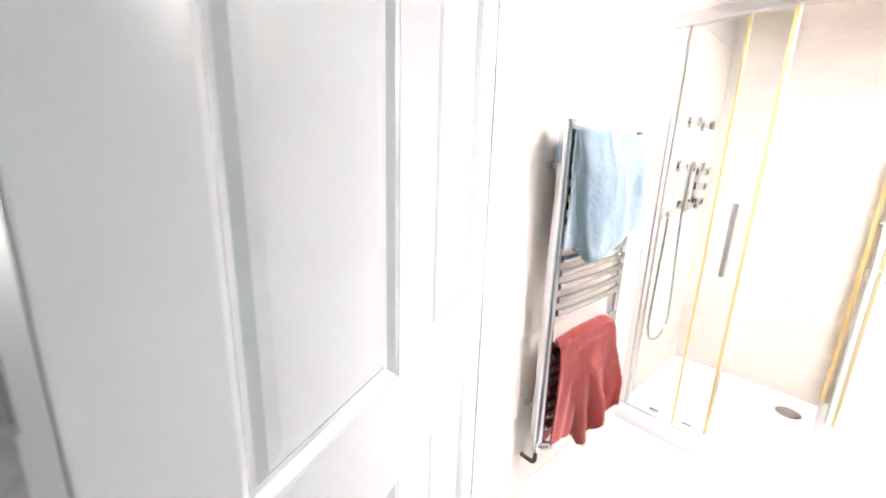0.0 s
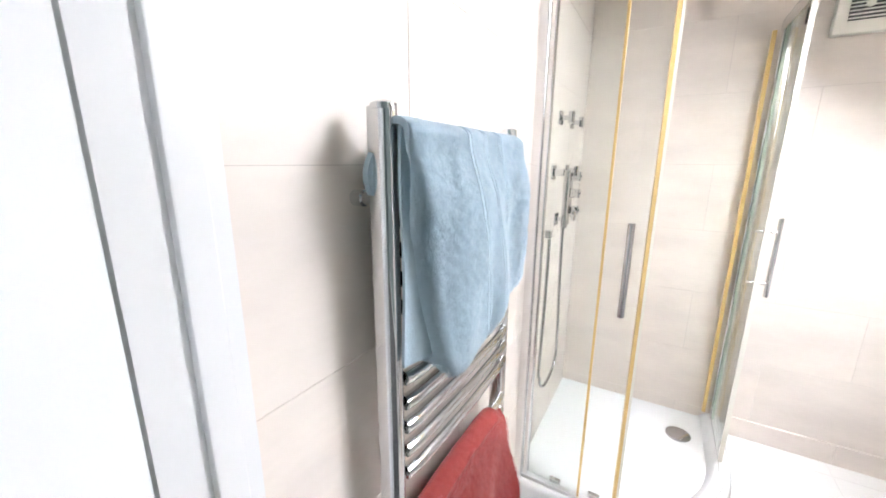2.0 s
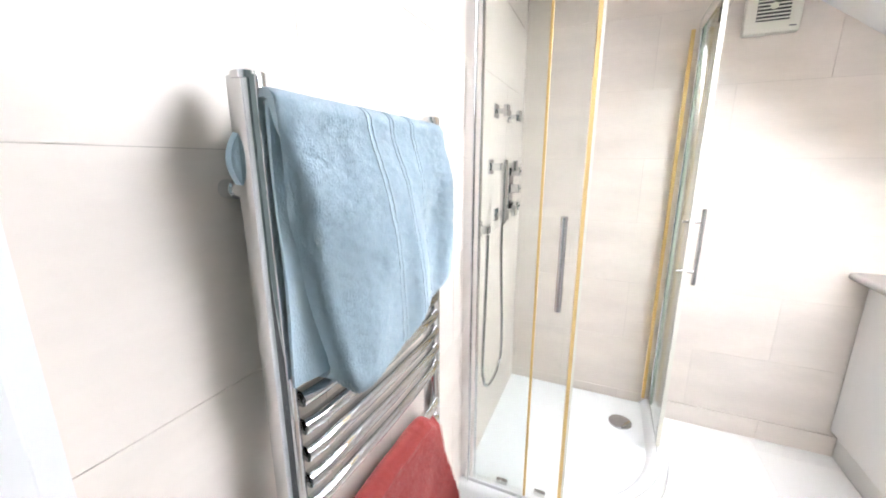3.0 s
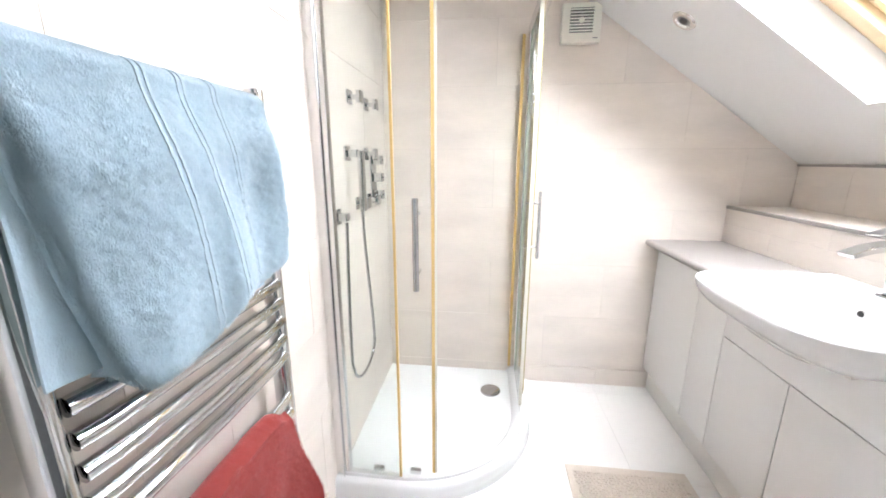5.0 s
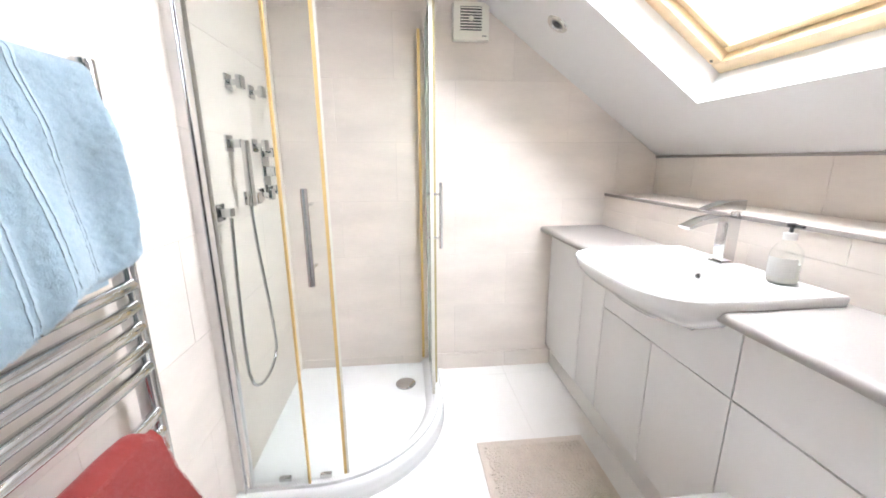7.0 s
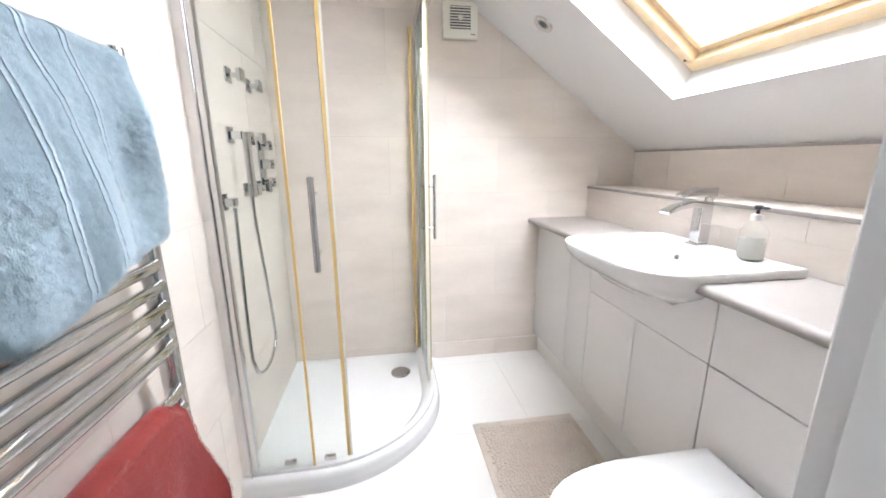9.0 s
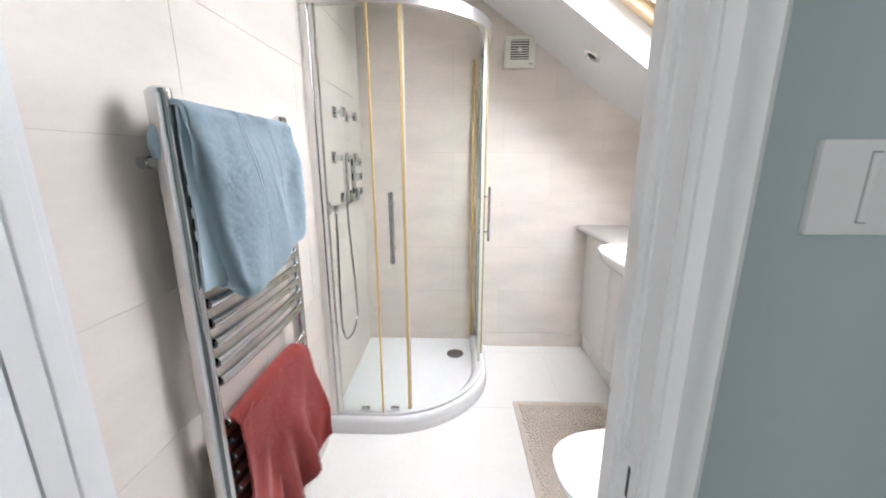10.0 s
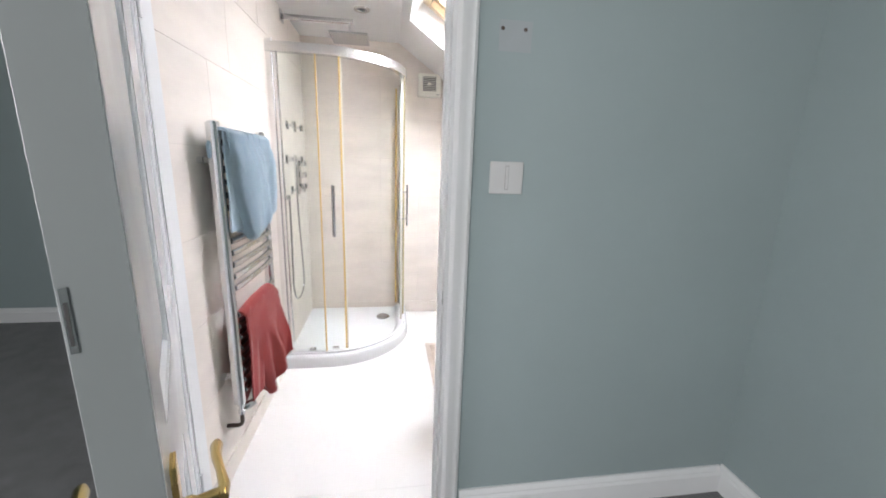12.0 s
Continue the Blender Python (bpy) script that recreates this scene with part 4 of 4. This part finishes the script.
# worktop in two lengths with a bullnose, cut away for the basin
NOSE = [(0.440, 0.878), (0.446, 0.878), (0.456, 0.881), (0.463, 0.888), (0.465, 0.896), (0.463, 0.904), (0.456, 0.911), (0.446, CT), (0.440, CT)]
for x0, x1 in ((3.82, BACK - 0.009), (NEAR + 0.001, 3.238)):
    top = thing("worktop", ((x0 + x1) / 2, 0.3, 0.878), "taupe laminate worktop with a rounded front edge", "worktop", "vanity worktops")
    part("slab", box(x0, 0.076, 0.878, x1, 0.4398, CT), M_TOP, top)
    part("front_edge", prism(NOSE, (x0, 0, 0), (0, 1, 0), (0, 0, 1), (1, 0, 0), x1 - x0), M_TOP, top, "rounded taupe front edge", smooth=True)
top = thing("worktop", (3.55, 0.09, 0.878), "taupe laminate worktop strip behind the basin", "worktop", "vanity worktops")
part("slab", box(3.238, 0.076, 0.878, 3.82, 0.104, CT), M_TOP, top)
# ledge top
lt = thing("ledge_shelf", (3.5, -0.07, 1.086), "tiled ledge top with a slim edge trim", "shelf", kind="structure")
part("shelf_top", box(NEAR, KNEE + 0.001, 1.088, BACK - 0.001, 0.066, 1.100), M_TILE, lt)
part("edge_trim", box(NEAR, 0.0665, 1.088, BACK - 0.001, 0.080, 1.103, 0.002), M_TOP, lt, "slim taupe edge trim")
cv = thing("cornice_trim", (3.5, KNEE, KNEE_Z), "thin shadow-gap bead under the sloping ceiling", "trim", kind="structure")
part("bead", box(NEAR, KNEE - 0.001, KNEE_Z - 0.012, BACK - 0.001, KNEE + 0.010, KNEE_Z - 0.001, 0.002), M_TOP, cv)

# basin: semi-recessed, curved front
BX0, BX1, BYB, BYS, BYF = 3.22, 3.838, 0.106, 0.42, 0.638
basin = thing("basin", (3.53, 0.35, CT), "white ceramic semi-recessed basin with a curved front", "basin")


def basin_ring(z, inset, back, front_pull=0.0, n=28):
    x0, x1 = BX0 + inset, BX1 - inset
    pts = [(x0 + (x1 - x0) * (7 - i) / 14, back) for i in range(1, 7)] + [(x0, back + (BYS - 0.04 - back) * i / 6) for i in range(6)]
    cx, rx, ry = (x0 + x1) / 2, (x1 - x0) / 2, BYF - inset - front_pull - BYS + 0.02
    for i in range(n + 1):
        a = math.pi - math.pi * i / n
        c, s_ = math.cos(a), math.sin(a)
        k = 3.4
        px = cx + rx * math.copysign(abs(c) ** (2 / k), c)
        py = BYS - 0.02 + ry * abs(s_) ** (2 / k)
        pts.append((px, py))
    pts += [(x1, back + (BYS - 0.04 - back) * i / 6) for i in range(5, -1, -1)] + [(x1 + (x0 - x1) * i / 14, back) for i in range(1, 8)]
    return [(x, y, z) for x, y in pts]


def bowl_ring(z, sx, sy, cy, rim):
    """A ring of the bowl, each point on the way from its middle to a point of the rim."""
    cx, k, pts = (BX0 + BX1) / 2, 3.0, []
    for x, y, _ in rim:
        d = Vector((x - cx, y - cy)).normalized()
        r = (abs(d.x / sx) ** k + abs(d.y / sy) ** k) ** (-1 / k)
        pts.append((cx + d.x * r, cy + d.y * r, z))
    return pts


R = 0.944
UNDER = ((0.785, 0.160, 0.072), (0.80, 0.140, 0.060), (0.82, 0.098, 0.040), (0.84, 0.064, 0.026), (0.86, 0.040, 0.015), (0.88, 0.021, 0.007), (0.90, 0.008, 0.003), (0.915, 0.003, 0.001), (0.930, 0.0, 0.0))
rings = [basin_ring(z, inset, BYB + 0.05 * (z < 0.87), pull) for z, inset, pull in UNDER]
rings += [basin_ring(R - 0.005, 0.0, BYB), basin_ring(R - 0.001, 0.003, BYB + 0.003), basin_ring(R, 0.008, BYB + 0.008), basin_ring(R, 0.022, BYB + 0.02)]
rim = rings[-1]
for dz, sx, sy in ((0.001, 0.262, 0.178), (0.004, 0.254, 0.172), (0.012, 0.247, 0.166), (0.05, 0.230, 0.153), (0.10, 0.200, 0.132), (0.128, 0.160, 0.105), (0.143, 0.11, 0.075), (0.152, 0.03, 0.025)):
    rings.append(bowl_ring(R - dz, sx, sy, 0.418, rim))
part("bowl", loft(rings), M_CERAMIC, basin, smooth=True)
part("overflow", lathe([(0.0, 0.004), (0.006, 0.004), (0.009, 0.003), (0.0095, 0.0)], (3.545, 0.2605, 0.902), (0, 1, 0.12), 20), M_DARK, basin, "dark overflow hole")
part("overflow_ring", lathe([(0.0092, 0.001), (0.0100, 0.0045), (0.0115, 0.004), (0.012, 0.0)], (3.545, 0.2605, 0.902), (0, 1, 0.12), 20), M_CHROME, basin)
part("waste", lathe([(0.0, 0.006), (0.02, 0.005), (0.028, 0.0)], (3.529, 0.41, R - 0.1518), sides=24), M_CHROME, basin, smooth=True)

tap = thing("basin_tap", (3.541, 0.165, R), "square chrome waterfall basin tap with a flat lever", "tap")
part("base", box(3.531, 0.135, R, 3.595, 0.195, R + 0.008, 0.002), M_CHROME, tap)
part("column", box(3.541, 0.142, R + 0.008, 3.585, 0.188, R + 0.168, 0.003), M_CHROME, tap)
sp = [(0.160, 1.110), (0.22, 1.112), (0.28, 1.100), (0.330, 1.078), (0.326, 1.066), (0.275, 1.086), (0.22, 1.094), (0.160, 1.086)]
part("spout", prism(sp, (3.538, 0, 0), (0, 1, 0), (0, 0, 1), (1, 0, 0), 0.050, 0.002), M_CHROME, tap)
part("neck", lathe([(0.016, 0), (0.016, 0.014)], (3.541, 0.165, R + 0.168), sides=20), M_CHROME, tap, smooth=True)
lv = [(0.132, R + 0.186), (0.19, R + 0.190), (0.27, R + 0.184), (0.272, R + 0.190), (0.20, R + 0.216), (0.132, R + 0.220)]
part("lever", prism(lv, (3.541, 0, 0), (0, 1, 0), (0, 0, 1), (1, 0, 0), 0.044, 0.002), M_CHROME, tap)

soap = thing("soap_bottle", (3.345, 0.175, R), "clear soap pump bottle, half full, with a black pump", "soap bottle")
BP = [(0.0, 0.0), (0.034, 0.0), (0.038, 0.006), (0.038, 0.085), (0.036, 0.098), (0.026, 0.112), (0.015, 0.120), (0.014, 0.130)]
gl = part("bottle", lathe(BP, (3.345, 0.175, R), sides=32), M_GLASS, soap, "clear bottle", smooth=True)
gl.visible_shadow = False
part("liquid", lathe([(0.0, 0.003), (0.031, 0.003), (0.035, 0.008), (0.035, 0.060), (0.0, 0.060)], (3.345, 0.175, R), sides=28), mat("cream_soap", (0.86, 0.84, 0.79), 0.3, var=0.05, scale=30), soap, "cream liquid soap", smooth=True)
ang = [radians(a) for a in range(30, 151, 12)]
lb = loft([[(3.345 + 0.0388 * math.cos(a + 0.5), 0.175 + 0.0388 * math.sin(a + 0.5), R + z) for a in ang] for z in (0.022, 0.078)], False, False, False)
bmesh.ops.solidify(lb, geom=lb.faces[:], thickness=0.0006)
part("paper_label", lb, M_SOAP, soap, "white paper label")
part("collar", lathe([(0.016, 0.0), (0.016, 0.018), (0.008, 0.021)], (3.345, 0.175, R + 0.128), sides=20), M_SOAP, soap, "white pump collar", smooth=True)
bm = lathe([(0.005, 0.0), (0.005, 0.014), (0.012, 0.016), (0.012, 0.026), (0.009, 0.028)], (3.345, 0.175, R + 0.148), sides=18)
box(3.312, 0.171, R + 0.165, 3.345, 0.179, R + 0.173, 0.002, bm=bm)
part("pump", bm, M_DARK, soap, "black pump head", smooth=True)

# ---- toilet ----
toilet = thing("toilet", (2.965, 0.39, 0), "white back-to-wall toilet with a closed lid beside the vanity", "toilet")


def pan_ring(z, hw, front, back=0.392, cx=2.965, n=26, k=2.5):
    pts = [(cx - hw, back, z)]
    ymid = back + (front - back) * 0.40
    for i in range(n + 1):
        a = math.pi - math.pi * i / n
        c, s_ = math.cos(a), math.sin(a)
        pts.append((cx + hw * math.copysign(abs(c) ** (2 / k), c), ymid + (front - ymid) * abs(s_) ** (2 / k), z))
    pts.append((cx + hw, back, z))
    return pts


part("pan", loft([pan_ring(0.0, 0.125, 0.80), pan_ring(0.02, 0.125, 0.80), pan_ring(0.15, 0.130, 0.82), pan_ring(0.25, 0.155, 0.89), pan_ring(0.33, 0.178, 0.945), pan_ring(0.375, 0.186, 0.968), pan_ring(0.383, 0.182, 0.962)]), M_CERAMIC, toilet, smooth=True)
part("seat", loft([pan_ring(0.385, 0.180, 0.962, 0.43), pan_ring(0.388, 0.190, 0.976, 0.43), pan_ring(0.398, 0.192, 0.980, 0.43), pan_ring(0.402, 0.186, 0.972, 0.43)]), M_TRAY, toilet, smooth=True)
part("lid", loft([pan_ring(0.4035, 0.184, 0.970, 0.42), pan_ring(0.407, 0.193, 0.984, 0.42), pan_ring(0.418, 0.194, 0.986, 0.42), pan_ring(0.425, 0.186, 0.976, 0.425), pan_ring(0.428, 0.15, 0.93, 0.44)]), M_TRAY, toilet, smooth=True)
for dx in (-0.075, 0.075):
    part("lid_hinge", tube([(2.965 + dx - 0.02, 0.41, 0.405), (2.965 + dx + 0.02, 0.41, 0.405)], 0.011), M_CHROME, toilet, smooth=True)

# ---- bath mat ----
MX0, MX1, MY0, MY1 = 3.02, 3.872, 0.455, 0.962
bmat = thing("bath_mat", ((MX0 + MX1) / 2, (MY0 + MY1) / 2, 0), "beige cotton bath mat with a looped pile on the floor", "bath mat")
part("base", box(MX0, MY0, 0.0, MX1, MY1, 0.008, 0.003), M_MAT, bmat, "flat woven border", smooth=True)
random.seed(5)
verts, faces = [], []


def tuft(x, y, l, w, h, turn):
    c, s_ = math.cos(turn), math.sin(turn)
    base = len(verts)
    for sx, sy, z in ((-1, -1, 0), (1, -1, 0), (1, 1, 0), (-1, 1, 0), (-0.7, -0.55, 1), (0.7, -0.55, 1), (0.7, 0.55, 1), (-0.7, 0.55, 1)):
        verts.append((x + c * sx * l - s_ * sy * w, y + s_ * sx * l + c * sy * w, 0.0078 + h * z))
    for f in ((0, 1, 5, 4), (1, 2, 6, 5), (2, 3, 7, 6), (3, 0, 4, 7), (4, 5, 6, 7)):
        faces.append(tuple(base + i for i in f))


xx = MX0 + 0.035
while xx < MX1 - 0.03:
    yy = MY0 + 0.035
    while yy < MY1 - 0.03:
        l = random.uniform(0.006, 0.011)
        tuft(xx + random.uniform(-0.001, 0.001), yy, 0.0047, l * 1.0, random.uniform(0.003, 0.006), random.uniform(-0.15, 0.15))
        yy += l * 1.9 + 0.002
    xx += 0.0105
me = bpy.data.meshes.new("nap")
cx_, cy_ = ORG[bmat].x, ORG[bmat].y
me.from_pydata([(x - cx_, y - cy_, z) for x, y, z in verts], [], faces)
me.materials.append(M_MAT)
pile = new("nap", me)
pile.parent = bmat
tagged(pile, "looped cotton pile", kind="stuff")

# ---- tiles, last ----
ROW, LEN, BASE, G = 0.322, 0.645, 0.107, 0.0007


def tiles(parent, origin, u, w, u0, u1, z0, z1, joints, cut=None, thick=0.002, length=LEN, row=ROW, base=BASE, material=None):
    """Wall tiles in courses; joints gives the place of one upright joint in even and odd courses."""
    k = math.floor((z0 - base) / row)
    while base + k * row < z1 - 0.004:
        za, zb = max(z0, base + k * row), min(z1, base + (k + 1) * row)
        j = joints[k % 2]
        c = math.floor((u0 - j) / length)
        while j + c * length < u1 - 0.004:
            a, b = max(u0, j + c * length), min(u1, j + (c + 1) * length)
            poly = [(a + G, za + G), (b - G, za + G), (b - G, zb - G), (a + G, zb - G)]
            if b - a > 0.01 and zb - za > 0.01:
                if cut:
                    poly = clip(poly, cut)
                if len(poly) > 2:
                    part("tile", prism(poly, origin, u, (0, 0, 1), w, thick + 0.0002 * math.sin(7.0 * c + 3.1 * k), 0.0), material or M_TILE, parent)
            c += 1
        k += 1


tiles(wall_radiator, (0, TOWEL + 0.002, 0), (1, 0, 0), (0, -1, 0), NEAR + 0.004, BACK, 0.0, FLAT_Z, (2.885, 3.10))
tiles(wall_shower, (BACK + 0.002, 0, 0), (0, 1, 0), (-1, 0, 0), KNEE, TOWEL - 0.001, 0.0, FLAT_Z, (0.98, 1.309), cut=lambda y, z: slope_z(y) - z - 0.001)
tiles(wall_low, (0, KNEE - 0.002, 0), (1, 0, 0), (0, 1, 0), NEAR, BACK - 0.001, 1.10, KNEE_Z + 0.004, (3.60, 3.28), base=1.10)
tiles(ledge_wall, (0, 0.073, 0), (1, 0, 0), (0, 1, 0), NEAR, BACK - 0.001, CT, 1.0875, (3.27, 3.56), base=1.01, row=0.322)
# unseen bathroom face of the door wall, tiled for brighter reflections and bounce light
tiles(wall_door, (NEAR, 0, 0), (0, 1, 0), (1, 0, 0), 0.10, OP0 - 0.055, 0.0, FLAT_Z, (0.98, 1.309), cut=lambda y, z: slope_z(y) - z - 0.002)
tiles(wall_door, (NEAR, 0, 0), (0, 1, 0), (1, 0, 0), OP0 - 0.055, TOWEL, HEAD + 0.055, FLAT_Z, (0.98, 1.309), cut=lambda y, z: slope_z(y) - z - 0.002)
# tile skirting on the end wall
ts = thing("baseboard", (BACK, 0.7, 0), "beige tile upstand along the end wall", "baseboard", kind="structure")
for a, b in ((0.36, 0.655), (0.657, 1.06)):
    part("tile", box(BACK - 0.009, a, 0.0, BACK - 0.0005, b, 0.105, 0.001), M_TILE, ts)
for a, b in ((2.545, 3.10), (3.102, 3.53)):
    part("tile", box(a, TOWEL - 0.010, 0.0, b, TOWEL - 0.0005, 0.095, 0.001), M_TILE, ts)
floor_ob = bpy.data.objects["floor"]
xj, yj, FL = 3.82, 1.295, 0.62
for i in range(-3, 3):
    for j in range(-3, 2):
        a, b = max(NEAR - 0.05, xj + i * FL), min(BACK, xj + (i + 1) * FL)
        c, d = max(KNEE, yj + j * FL), min(TOWEL, yj + (j + 1) * FL)
        if b - a > 0.02 and d - c > 0.02:
            part("tile", box(a + G, c + G, -0.0015, b - G, d - G, 0.0, 0.0), M_FLOOR, floor_ob)
